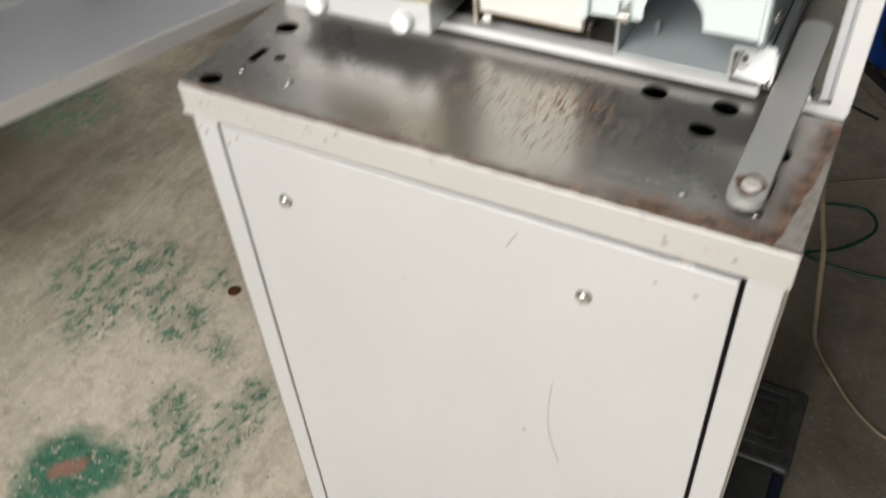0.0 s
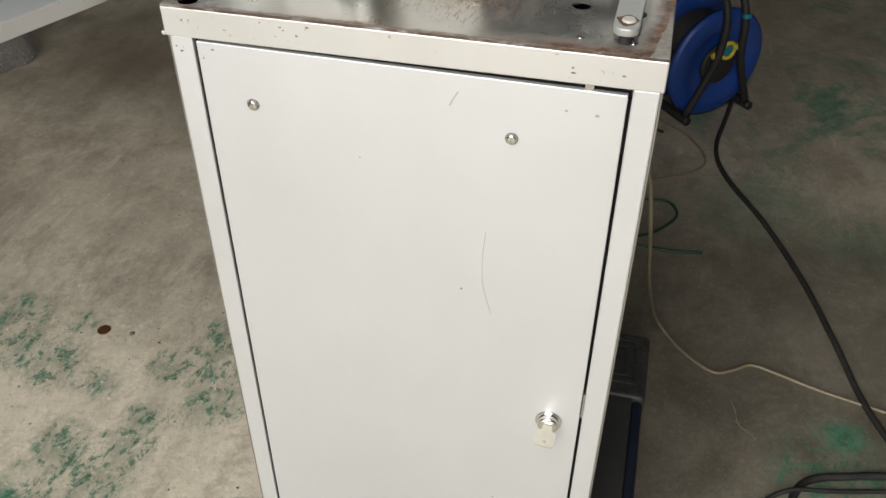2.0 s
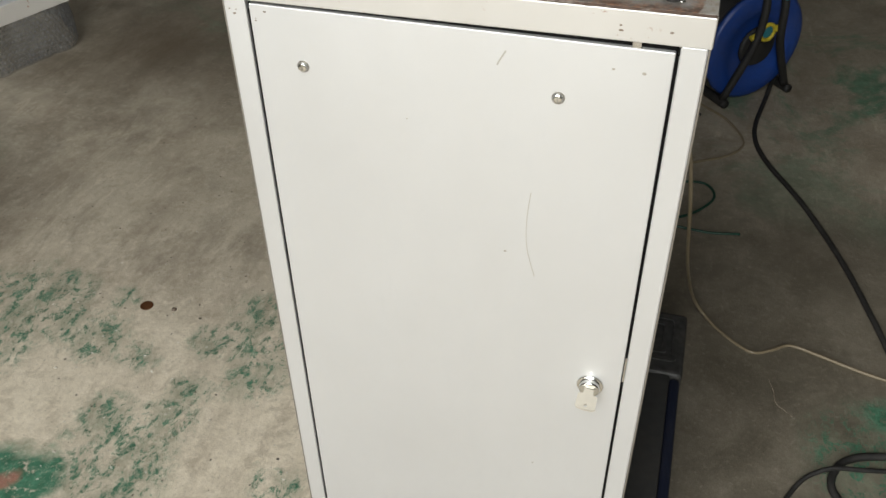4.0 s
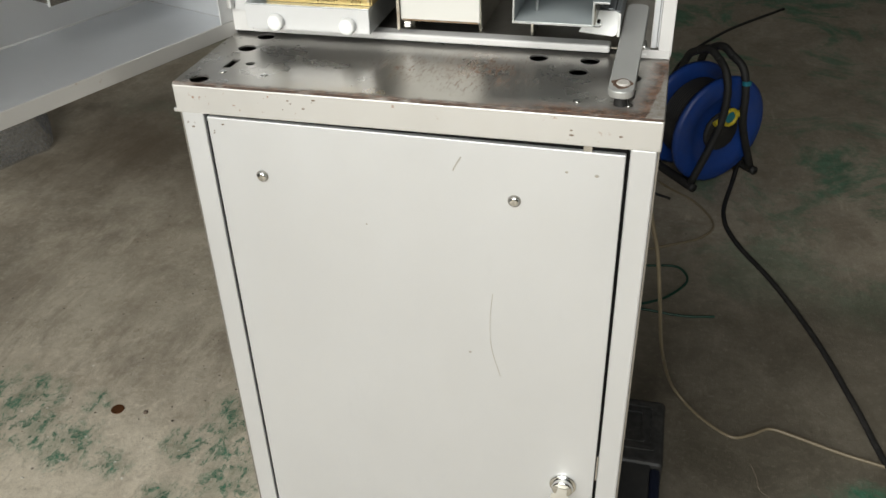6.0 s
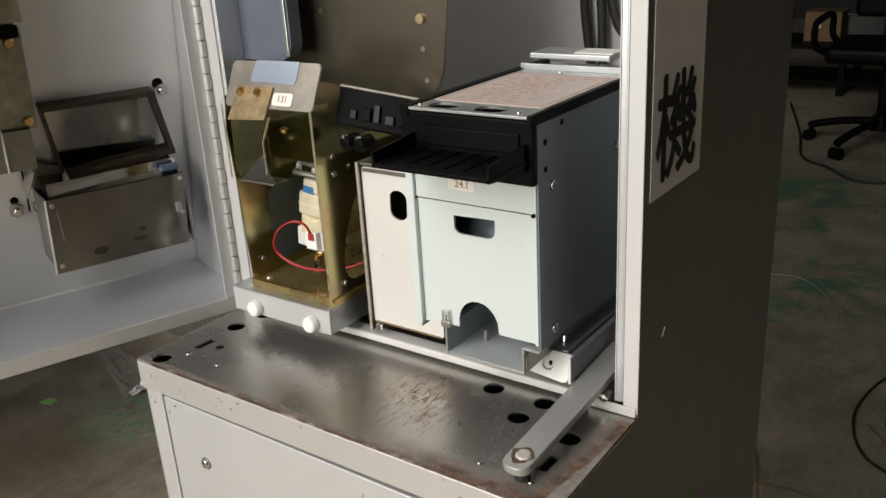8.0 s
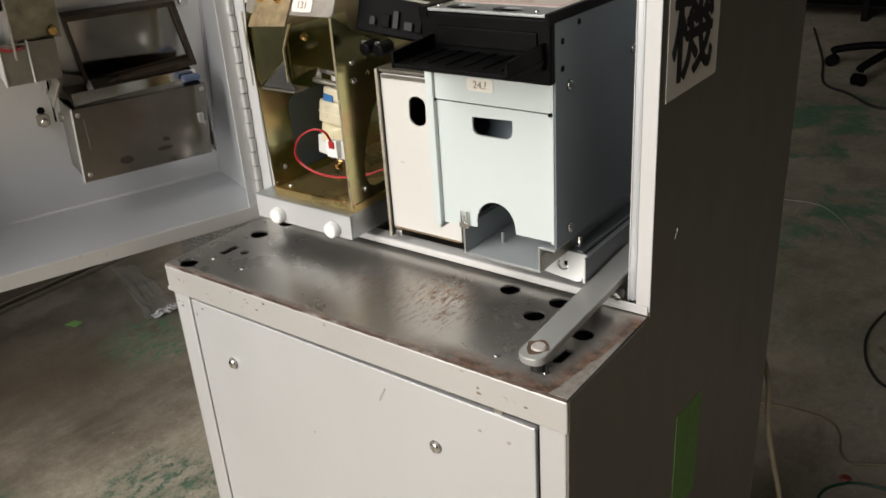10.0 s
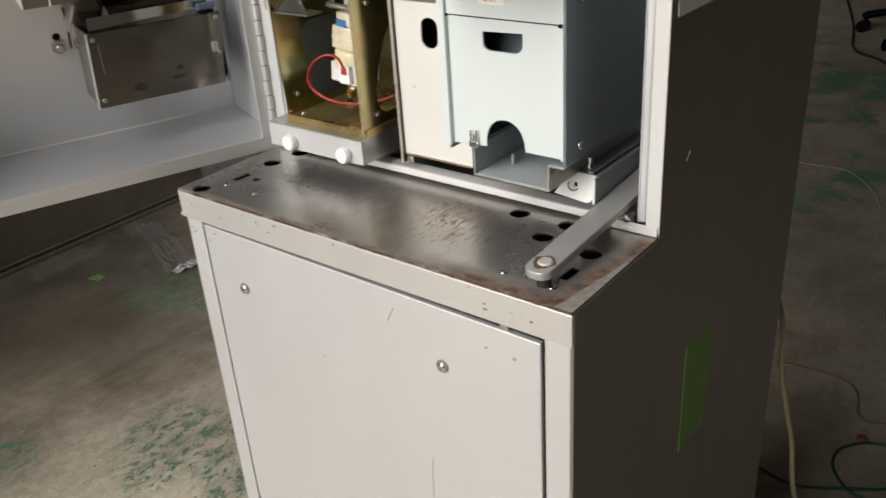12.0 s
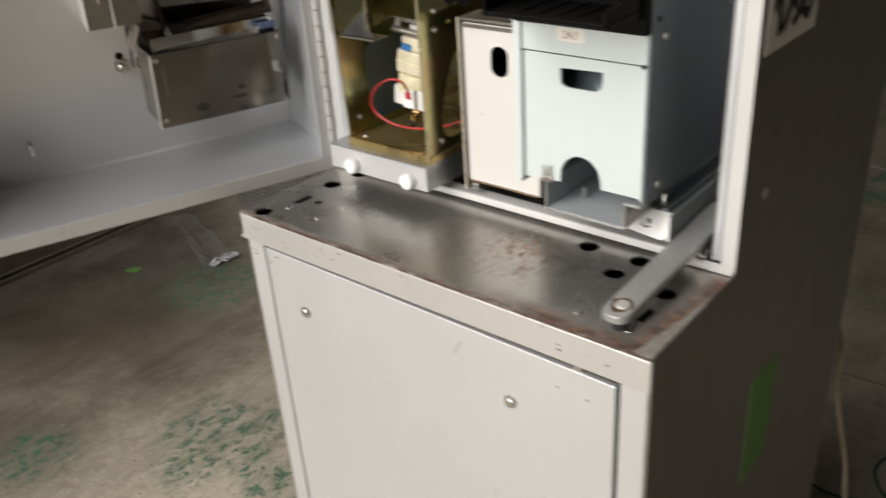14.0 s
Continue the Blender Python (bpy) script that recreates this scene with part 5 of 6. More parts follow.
# black sheet added under the lid as the shade within its two holes
part("lid_hole_shade", box(0.0630, 0.1390, 0.0480, 0.1400, 1.0430, 1.0445), M["black"], note)
part("lid_front", box(0.0625, 0.1395, 0.0456, 0.0469, 1.0476, 1.0494, 0.0004), M["galv"], note)
lab = part("label", plate(round_rect(0.0645, 0.1375, 0.0680, 0.160, 0.003), [], 0.0003, facing_up(1.0494)), M["pink"], lid, "faded pinkish label with small print")
frame_lines = [(0.0665, 0.1350, 0.0705, 0.0710), (0.0665, 0.1350, 0.1570, 0.1576), (0.0665, 0.0670, 0.0705, 0.1576), (0.1345, 0.1350, 0.0705, 0.1576)]
red_line = surface("faded_red_print", (0.50, 0.22, 0.20), 0.6)
for a in frame_lines:
    part("print_line", box(a[0], a[1], a[2], a[3], 1.0494, 1.04955), red_line, lab)
rng = random.Random(4)
for i in range(15):
    y = 0.0765 + i * 0.0052
    x = 0.0720 + rng.random() * 0.014
    while x < 0.126 - rng.random() * 0.02:
        w = rng.uniform(0.003, 0.010)
        part("print_line", box(x, min(x + w, 0.1315), y, y + rng.uniform(0.0009, 0.0017), 1.0494, 1.04955), M["faded"] if rng.random() < 0.8 else red_line, lab)
        x += w + rng.uniform(0.0015, 0.005)
for x, y in ((0.0650, 0.0540), (0.1300, 0.0540), (0.094, 0.168)):
    screw((x, y, 1.0490), (0, 0, 1), 0.0018, 0.001, lid, M["chrome"])
part("rear_bracket", box(0.0600, 0.1410, 0.1750, 0.1765, 1.0490, 1.0530, 0.0004), M["galv"], note)
part("rear_bracket", box(0.0660, 0.1250, 0.1765, 0.2050, 1.0560, 1.0600, 0.0010), M["galv"], note)
part("rear_tag", box(0.0980, 0.1250, 0.1800, 0.2000, 1.0601, 1.0606), M["white_plastic"], note)

# cream plate beside it, with a dark top
side = thing("coin_box", (0.01, 0.15, 0.857), "cream painted coin box with oval hole and dark top", "coin box")
cream = plate(round_rect(-0.0190, 0.0425, 0.8765, 0.9930, 0.002, 2), [[(0.0112 + 0.0073 * math.cos(a), 0.9690 + (0.0045 if math.sin(a) >= 0 else -0.0045) + 0.0060 * math.sin(a)) for a in [k * math.tau / 20 + 0.01 for k in range(20)]]], 0.0014, facing_front(0.0930))
part("front_plate", cream, M["cream"], side, "yellowed cream front plate")
part("side_plate", box(-0.0212, -0.0198, 0.0905, 0.250, 0.8700, 0.9965, 0.0003), M["dark_galv"], side)
part("side_edge", box(-0.0213, -0.0190, 0.0896, 0.0904, 0.8700, 0.9966, 0.0002), M["bare_edge"], side, "bare worn edge")
part("rust_edge", box(-0.0180, 0.0415, 0.0923, 0.0929, 0.8768, 0.8779), surface("rusty_lower_edge", (0.26, 0.17, 0.09), 0.6, 0.2, 0.3, 300.0, 0.8, 90.0, 0.2, (0.55, 0.50, 0.42)), side)
part("worn_top", box(-0.0178, 0.0415, 0.0923, 0.0929, 0.9898, 0.9924), M["dark_galv"], side)
part("side_plate", box(0.0425, 0.0435, 0.0945, 0.250, 0.8765, 0.9930), M["dark_galv"], side)
part("top_plate", box(-0.0200, 0.0540, 0.0920, 0.250, 0.9940, 0.9962, 0.0005), M["dark_galv"], side, "dull dark top plate")
part("rear_plate", box(-0.0190, 0.0425, 0.200, 0.201, 0.8765, 0.9930), M["black"], side)
part("front_lug", box(-0.0160, -0.0105, 0.0900, 0.0930, 0.8720, 0.8765, 0.0006), M["steel"], side)
part("runner", box(-0.0190, 0.0425, 0.1220, 0.250, 0.8525, 0.8540), M["dark_galv"], side)
part("runner_foot", box(-0.0190, -0.0165, 0.1220, 0.250, 0.8540, 0.8765), M["dark_galv"], side)
part("runner_foot", box(0.0360, 0.0385, 0.1220, 0.250, 0.8540, 0.8765), M["dark_galv"], side)

resized(note, 1.027, (-0.0098, 0.0091, -0.0310))
resized(side, 1.033, (-0.0120, 0.0112, -0.0379))

# sliding tray under the banknote unit
slide = thing("slide_tray", (0.1, 0.15, 0.857), "blue-grey steel sliding tray with bright folded end plate", "tray")
TX0, TX1, TY, TZ = 0.0650, 0.1230, 0.0650, 0.8852
part("tray_floor", box(TX0 + 0.0014, TX1 - 0.0014, TY + 0.0004, 0.232, TZ, TZ + 0.0013, 0.0003), M["bluegrey"], slide)
part("tray_wall", plate([(TY, TZ), (0.232, TZ), (0.232, 0.9050), (TY + 0.016, 0.9050), (TY, 0.9075)], [], 0.0013, facing_side(TX0 + 0.0013)), M["bluegrey"], slide)
part("tray_flange", box(TX0 - 0.0165, TX0 - 0.0001, TY + 0.0010, 0.110, 0.9052, 0.9064, 0.0003), M["bluegrey"], slide)
part("tray_wall", plate([(TY, TZ), (0.232, TZ), (0.232, 0.9030), (TY, 0.9030)], [], 0.0013, facing_side(TX1)), M["bluegrey"], slide)
part("tray_step", box(TX1, TX1 + 0.0105, TY + 0.0002, 0.0900, 0.9017, 0.9030, 0.0003), M["bluegrey"], slide)
for x0, x1, z0, z1 in ((TX0 - 0.0001, TX1 + 0.0001, TZ - 0.0004, TZ + 0.0014), (TX0 - 0.0001, TX0 + 0.0014, TZ + 0.0014, 0.9060), (TX1 - 0.0014, TX1 + 0.0001, TZ + 0.0014, 0.9031), (TX1 + 0.0001, TX1 + 0.0105, 0.9016, 0.9031)):
    part("tray_edge", box(x0, x1, TY - 0.0006, TY, z0, z1, 0.0002), M["galv"], slide, "bare cut edge")
part("tray_stud", rod((0.0790, 0.0900, TZ + 0.0013), (0.0790, 0.0900, TZ + 0.0090), 0.0013, None, 12), M["galv"], slide)
part("tray_post", plate([(0.0655, TZ + 0.0014), (0.1040, TZ + 0.0014), (0.1040, 0.9030), (0.0760, 0.9030), (0.0655, 0.8960)], [], 0.0010, facing_side(TX1 + 0.0011)), M["dark_galv"], slide)
# the right-hand rail: a box channel with a leaning bright end plate
tab = plate([(0.1105, 0.8720), (0.1352, 0.8702), (0.1378, 0.8712), (0.1384, 0.8738), (0.1384, 0.8848), (0.1362, 0.8862), (0.1185, 0.8862)], [ring_pts(0.1243, 0.8788, 0.0014, 14)], 0.0014, facing_front(0.0905))
for v in tab.verts:
    v.co.y += (v.co.z - 0.8710) * 0.55
part("end_plate", tab, M["bright"], slide, "bright end plate with a punched screw eye")
part("screw_eye", tube([(0.1232 + 0.0040 * math.cos(a), 0.0947 + 0.0022 * math.sin(a), 0.8786 + 0.0030 * math.sin(a)) for a in [k * 0.4 + 2.7 for k in range(9)]], 0.0006, 5), M["steel"], slide)
part("eye_screw", rod((0.1243, 0.0955, 0.8788), (0.1243, 0.0985, 0.8795), 0.0018, None, 12), M["black"], slide)
rail = part("rail", box(0.1387, 0.1401, 0.0925, 0.300, 0.8696, 0.8868, 0.0005), M["rail"], slide, "grey side rail")
part("rail_nose", box(0.1384, 0.1404, 0.0912, 0.0924, 0.8694, 0.8870, 0.0006), M["bright"], rail)
part("rail_top", box(0.1190, 0.1386, 0.0990, 0.300, 0.8850, 0.8864, 0.0003), M["rail"], slide)
part("rail_groove", box(0.1352, 0.1360, 0.0995, 0.300, 0.8864, 0.8868), M["black"], rail)
part("rail_inner", box(0.1300, 0.1345, 0.0995, 0.300, 0.8865, 0.8880, 0.0006), M["rail"], slide)
part("stud", rod((0.1275, 0.1080, 0.8864), (0.1275, 0.1080, 0.8942), 0.0016, None, 12), M["chrome"], slide)
part("stud_collar", rod((0.1275, 0.1080, 0.8864), (0.1275, 0.1080, 0.8874), 0.0028, None, 6), M["galv"], slide)
part("rail_tie", box(0.1230, 0.1386, 0.1050, 0.300, 0.8700, 0.8712), M["dark_galv"], slide)
part("rail_foot", box(0.0680, 0.1150, 0.1220, 0.250, 0.8525, 0.8540), M["dark_galv"], slide)
part("rail_foot", box(0.0700, 0.0720, 0.1220, 0.232, 0.8540, 0.8852), M["dark_galv"], slide)
part("rail_foot", box(0.1230, 0.1340, 0.1700, 0.300, 0.8525, 0.8700), M["dark_galv"], slide)

# dark cables down the back of the housing
for i, pts in enumerate((((0.000, 0.385, 1.12), (0.004, 0.385, 1.06), (0.014, 0.380, 1.00), (0.03, 0.36, 0.90)), ((0.016, 0.385, 1.11), (0.020, 0.385, 1.06), (0.024, 0.380, 1.00), (0.04, 0.36, 0.90)), ((0.022, 0.385, 1.13), (0.032, 0.385, 1.062), (0.052, 0.385, 1.035), (0.11, 0.38, 1.00)))):
    alone("cable", tube(pts, 0.0042, 8), M["rubber"], "black cable hanging inside the housing", "cable", group="housing cables", smooth=True)

# ---------------------------------------------------------------- the dolly under the machine
dolly = thing("platform_dolly", (0, 0.25, 0.0), "low dolly with grey deck, dark blue rim, black end block", "dolly")
part("deck_plate", box(-0.2120, 0.2260, -0.0340, 0.4030, 0.1040, 0.1098, 0.002), M["deck_mat"], dolly, "grey deck plate")
part("rim", box(0.2265, 0.2420, -0.030, 0.4035, 0.0700, 0.1050, 0.005), M["dark_blue"], dolly, "dark blue bumper rim")
part("rim", box(-0.2050, 0.2265, -0.024, 0.403, 0.0700, 0.1035, 0.004), M["dark_blue"], dolly)
M["block"] = surface("scuffed_dark_plastic", (0.055, 0.054, 0.052), 0.5, 0.0, 0.3, 90.0, 0.6, 25.0, 0.2, (0.13, 0.12, 0.105))
blk = part("end_block", box(-0.2050, 0.2450, 0.4040, 0.5450, 0.0640, 0.1110, 0.008, n=3), M["block"], dolly, "black plastic end block with a recessed square")
rec = plate(round_rect(0.150, 0.232, 0.430, 0.532, 0.006), [round_rect(0.158, 0.224, 0.438, 0.524, 0.005)], 0.004, facing_up(0.1140))
part("square_rib", rec, M["block"], blk)
part("square_rib", plate(round_rect(0.166, 0.216, 0.446, 0.516, 0.005), [round_rect(0.172, 0.210, 0.452, 0.510, 0.004)], 0.004, facing_up(0.1140)), M["block"], blk)
for x in (-0.16, 0.19):
    for y in (0.02, 0.46):
        fork = part("caster", box(x - 0.018, x + 0.018, y - 0.022, y + 0.022, 0.052, 0.070, 0.003), M["steel"], dolly)
        part("wheel", rod((x - 0.014, y, 0.032), (x + 0.014, y, 0.032), 0.032, None, 24, bevel=0.004), M["rubber"], fork, "", True)

# ---------------------------------------------------------------- cord reel
RN = Vector((0.63, -0.777, 0.0)).normalized()       # faces the walk
RS = Vector((0.777, 0.63, 0.0)).normalized()
HUB = Vector((0.3515, 1.5145, 0.1843))
DC = HUB - RS * 0.0050 - Vector((0, 0, 0.043))
reel = thing("cord_reel", (0.311, 1.526, 0.0), "blue cable reel with black tube stand and yellow hub ring", "cable reel")


def disc(at, r, hole, t, dish):
    """A moulded flange, dished towards its hub, with a rolled rim."""
    one = bmesh.new()
    prof = [(hole, 0.0), (hole + 0.02, 0.0), (r * 0.62, dish), (r * 0.66, dish + 0.004), (r * 0.93, dish + 0.004), (r, dish - 0.004), (r, dish - 0.012), (r * 0.93, dish - 0.006), (r * 0.6, dish - 0.006), (hole, -0.006)]
    n = 56
    rings = []
    for k in range(n):
        a = k * math.tau / n
        d = RS * math.cos(a) + Vector((0, 0, 1)) * math.sin(a)
        rings.append([one.verts.new(at + d * q[0] + RN * q[1]) for q in prof])
    for k in range(n):
        a, b = rings[k], rings[(k + 1) % n]
        for i in range(len(prof)):
            j = (i + 1) % len(prof)
            one.faces.new((a[i], a[j], b[j], b[i]))
    return one


part("flange", disc(DC - RN * 0.016, 0.138, 0.030, 0.004, 0.006), M["blue"], reel, "blue plastic flange", True)
part("flange", disc(DC - RN * 0.125, 0.138, 0.030, 0.004, 0.004), M["blue"], reel, "blue plastic flange", True)
part("drum", rod(DC - RN * 0.120, DC - RN * 0.018, 0.062, None, 40), M["blue"], reel, "", True)
coil = []
for i in range(15):
    for lay in range(2):
        c = DC - RN * (0.113 - i * 0.0063 - lay * 0.003)
        r = 0.090 + lay * 0.009 + 0.003 * noise.noise(Vector((i * 1.7, lay, 0)))
        ring = [c + (RS * math.cos(k * math.tau / 36) + Vector((0, 0, 1)) * math.sin(k * math.tau / 36)) * r for k in range(36)]
        coil.append(ring)
for ring in coil:
    part("cord_turn", tube(ring, 0.0042, 6, closed=True, straight=True), M["rubber"], reel, "wound black cord", True)
part("plug_plate", rod(DC - RN * 0.012, DC - RN * 0.002, 0.052, 0.048, 32, bevel=0.003), M["rubber"], reel, "dark socket plate", True)
ring = part("hub_ring", tube([HUB + RN * 0.012 + (RS * math.cos(k * math.tau / 24) + Vector((0, 0, 1)) * math.sin(k * math.tau / 24)) * 0.0195 for k in range(24)], 0.005, 8, closed=True, straight=True), M["yellow"], reel, "yellow hub ring", True)
part("hub_cap", rod(HUB - RN * 0.004, HUB + RN * 0.012, 0.0165, None, 24, bevel=0.002), M["teal"], reel, "teal hub cap", True)
part("yoke", tube([HUB + RN * 0.012 - RS * 0.046 - Vector((0, 0, 0.008)), HUB + RN * 0.012 - RS * 0.022], 0.0075, 8, straight=True), M["yellow"], reel)
part("yoke", tube([HUB + RN * 0.012 + RS * 0.022, HUB + RN * 0.012 + RS * 0.030 + Vector((0, 0, 0.010))], 0.0065, 8, straight=True), M["yellow"], reel)
for face, back in ((0.018, 0), (-0.155, 1)):
    c = HUB + RN * face
    zed = Vector((0, 0, 1))
    legs = bmesh.new()
    base = Vector((c.x, c.y, 0.0))
    lean = -RN * 0.03 if not back else RN * 0.03
    tube([base - RS * 0.085 + RN * (-0.02 if not back else 0.02) + zed * 0.012, c - RS * 0.040 - zed * 0.03, c - RS * 0.026 + zed * 0.06, c - RS * 0.024 + zed * 0.115 + lean * 0.6, c - RS * 0.018 + zed * 0.138 + lean * 1.8], 0.0095, 10, 6, legs)
    tube([base + RS * 0.110 + RN * (-0.02 if not back else 0.02) + zed * 0.012, c + RS * 0.040 - zed * 0.03, c + RS * 0.030 + zed * 0.06, c + RS * 0.028 + zed * 0.115 + lean * 0.6, c + RS * 0.022 + zed * 0.138 + lean * 1.8], 0.0095, 10, 6, legs)
    part("stand_leg", legs, M["rubber"], reel, "black tube stand", True)
zed = Vector((0, 0, 1))
for s in (-1, 1):
    a, b = HUB + RN * 0.018, HUB - RN * 0.155
    part("handle_tube", tube([a + RS * 0.020 * s + zed * 0.136 - RN * 0.05, a + RS * 0.020 * s + zed * 0.148 - RN * 0.075, b + RS * 0.020 * s + zed * 0.148 + RN * 0.075, b + RS * 0.020 * s + zed * 0.136 + RN * 0.05], 0.0095, 10), M["rubber"], reel, "", True)
for s in (-1, 1):
    a = Vector((HUB.x, HUB.y, 0.011)) + RS * (0.110 if s > 0 else -0.085)
    part("foot_tube", tube([a + RN * 0.015, a - RN * 0.03, a - RN * 0.17, a - RN * 0.20], 0.011, 10), M["rubber"], reel, "", True)
part("tape_band", tube([HUB + RN * 0.018 + RS * 0.029 + zed * 0.080, HUB + RN * 0.017 + RS * 0.029 + zed * 0.090], 0.0112, 12, straight=True), M["teal"], reel)

# ---------------------------------------------------------------- cables on the floor
def cord(name, pts, r, material, label, smooth=True):
    return alone(name, tube([(x, y, z if z else r) for x, y, z in pts], r, 8, 10), material, label, "cable", smooth=smooth)


cord("power_cord", [(0.420, 1.600, 0.09), (0.412, 1.620, 0.03), (0.392, 1.52, 0), (0.366, 1.350, 0), (0.388, 1.230, 0), (0.465, 1.068, 0), (0.530, 0.890, 0), (0.575, 0.720, 0), (0.615, 0.560, 0), (0.70, 0.40, 0), (0.82, 0.34, 0)], 0.0054, M["rubber"], "thick black power cord on the floor")
cord("power_cord", [(0.82, 0.465, 0), (0.70, 0.450, 0), (0.62, 0.437, 0), (0.562, 0.422, 0), (0.519, 0.408, 0), (0.492, 0.387, 0), (0.478, 0.352, 0), (0.485, 0.324, 0), (0.510, 0.298, 0), (0.56, 0.282, 0), (0.64, 0.285, 0), (0.75, 0.31, 0)], 0.0060, M["rubber"], "thick black cord lying in a loop on the floor")
cord("flex", [(0.80, 0.440, 0.006), (0.65, 0.415, 0.006), (0.559, 0.393, 0.006), (0.518, 0.381, 0.011), (0.478, 0.369, 0.0158), (0.444, 0.350, 0.008), (0.423, 0.322, 0), (0.407, 0.285, 0), (0.402, 0.250, 0), (0.395, 0.10, 0)], 0.0036, M["rubber"], "thin black cord crossing the floor")
cord("flex", [(0.145, 0.412, 0.72), (0.171, 0.438, 0.613), (0.176, 0.440, 0.556), (0.188, 0.440, 0.501), (0.198, 0.440, 0.461), (0.209, 0.442, 0.387), (0.222, 0.510, 0.26), (0.238, 0.600, 0.14), (0.256, 0.662, 0.05), (0.278, 0.672, 0.010), (0.312, 0.637, 0), (0.362, 0.600, 0), (0.397, 0.613, 0), (0.428, 0.633, 0), (0.472, 0.622, 0), (0.525, 0.604, 0), (0.585, 0.588, 0), (0.80, 0.54, 0)], 0.0029, M["tan_cord"], "tan cord hanging behind the machine onto the floor")
cord("flex", [(0.12, 1.60, 0), (0.222, 1.470, 0), (0.300, 1.395, 0), (0.342, 1.300, 0), (0.315, 1.235, 0), (0.250, 1.190, 0), (0.193, 1.158, 0), (0.165, 1.143, 0), (0.140, 1.165, 0), (0.124, 1.222, 0), (0.099, 1.255, 0), (0.047, 1.264, 0), (-0.06, 1.25, 0)], 0.0028, M["tan_cord"], "tan cord curving on the floor")
cord("green_wire", [(-0.02, 0.930, 0), (0.050, 0.908, 0), (0.111, 0.903, 0), (0.190, 0.945, 0.004), (0.245, 0.985, 0), (0.285, 1.050, 0), (0.265, 1.100, 0), (0.209, 1.095, 0), (0.173, 1.081, 0), (0.143, 1.043, 0), (0.140, 1.000, 0), (0.157, 0.964, 0), (0.187, 0.936, 0), (0.215, 0.930, 0), (0.280, 0.925, 0), (0.340, 0.935, 0)], 0.0028, M["green_cord"], "dark green wire on the floor")
cord("green_wire", [(-0.95, 5.0, 0), (-0.72, 4.3, 0), (-0.592, 3.842, 0), (-0.45, 3.700, 0), (-0.300, 3.535, 0), (-0.150, 3.570, 0), (-0.039, 3.639, 0), (0.198, 3.544, 0), (0.8, 3.3, 0)], 0.006, M["rubber"], "dark cable far over the floor")
cord("flex", [(0.20, 1.95, 0), (0.248, 2.320, 0), (0.397, 2.650, 0), (0.62, 2.95, 0)], 0.005, M["rubber"], "thin black cord behind the reel")
cord("flex", [(0.17, 1.93, 0), (0.108, 1.825, 0), (0.082, 1.672, 0), (0.098, 1.552, 0), (0.136, 1.468, 0), (0.178, 1.432, 0), (0.24, 1.40, 0)], 0.0034, M["rubber"], "thin dark cord beside the reel")
cord("white_wire", [(-0.42, 2.40, 0), (-0.339, 2.390, 0), (-0.220, 2.390, 0), (-0.110, 2.260, 0), (-0.063, 2.150, 0)], 0.0018, surface("grey_thin_wire", (0.24, 0.24, 0.23), 0.5), "pale thin wire on the floor")

crack = [(0.393, 0.545), (0.400, 0.521), (0.404, 0.494), (0.416, 0.482), (0.430, 0.469)]
fine = smooth_line([(x, y, 0.0) for x, y in crack], 9)
for i, p in enumerate(fine):
    p += Vector((0.0022 * noise.noise(Vector((i * 0.8, 0, 0))), 0.0022 * noise.noise(Vector((0, i * 0.8, 3))), -0.0002))
alone("floor_crack", tube(fine, 0.0006, 5, straight=True), surface("chalky_crack_filling", (0.42, 0.35, 0.26), 0.8, 0.0, 0.3, 300.0, 0.9, 60.0, 0.3, (0.10, 0.07, 0.05)), "thin pale crack in the concrete", "crack", "structure")

# a bronze coin, a dark chip and a green scrap on the floor
coin_bm = rod((-0.709, 0.436, 0.0005), (-0.709, 0.436, 0.0022), 0.0118, None, 32, bevel=0.0004)
alone("coin", coin_bm, M["copper"], "tarnished bronze coin lying on the concrete", "coin")
alone("coin", rod((0.166, 1.095, 0.0005), (0.166, 1.095, 0.0045), 0.011, 0.008, 16), surface("red_cap_plastic", (0.22, 0.05, 0.03), 0.5), "small reddish cap on the floor", "cap")
alone("tape_scrap", plate([(-1.735, 0.655), (-1.695, 0.665), (-1.700, 0.690), (-1.730, 0.685)], [], 0.001, facing_up(0.0018)), M["green_tape"], "scrap of green tape on the floor", "tape")
alone("pebble", rod((-0.655, 0.440, 0.0003), (-0.655, 0.440, 0.004), 0.005, 0.003, 7), surface("crumb_brown", (0.17, 0.13, 0.10), 0.8), "dark crumb on the floor", "pebble")


# loose grit and flakes on the worn concrete
grit_rng = random.Random(5)
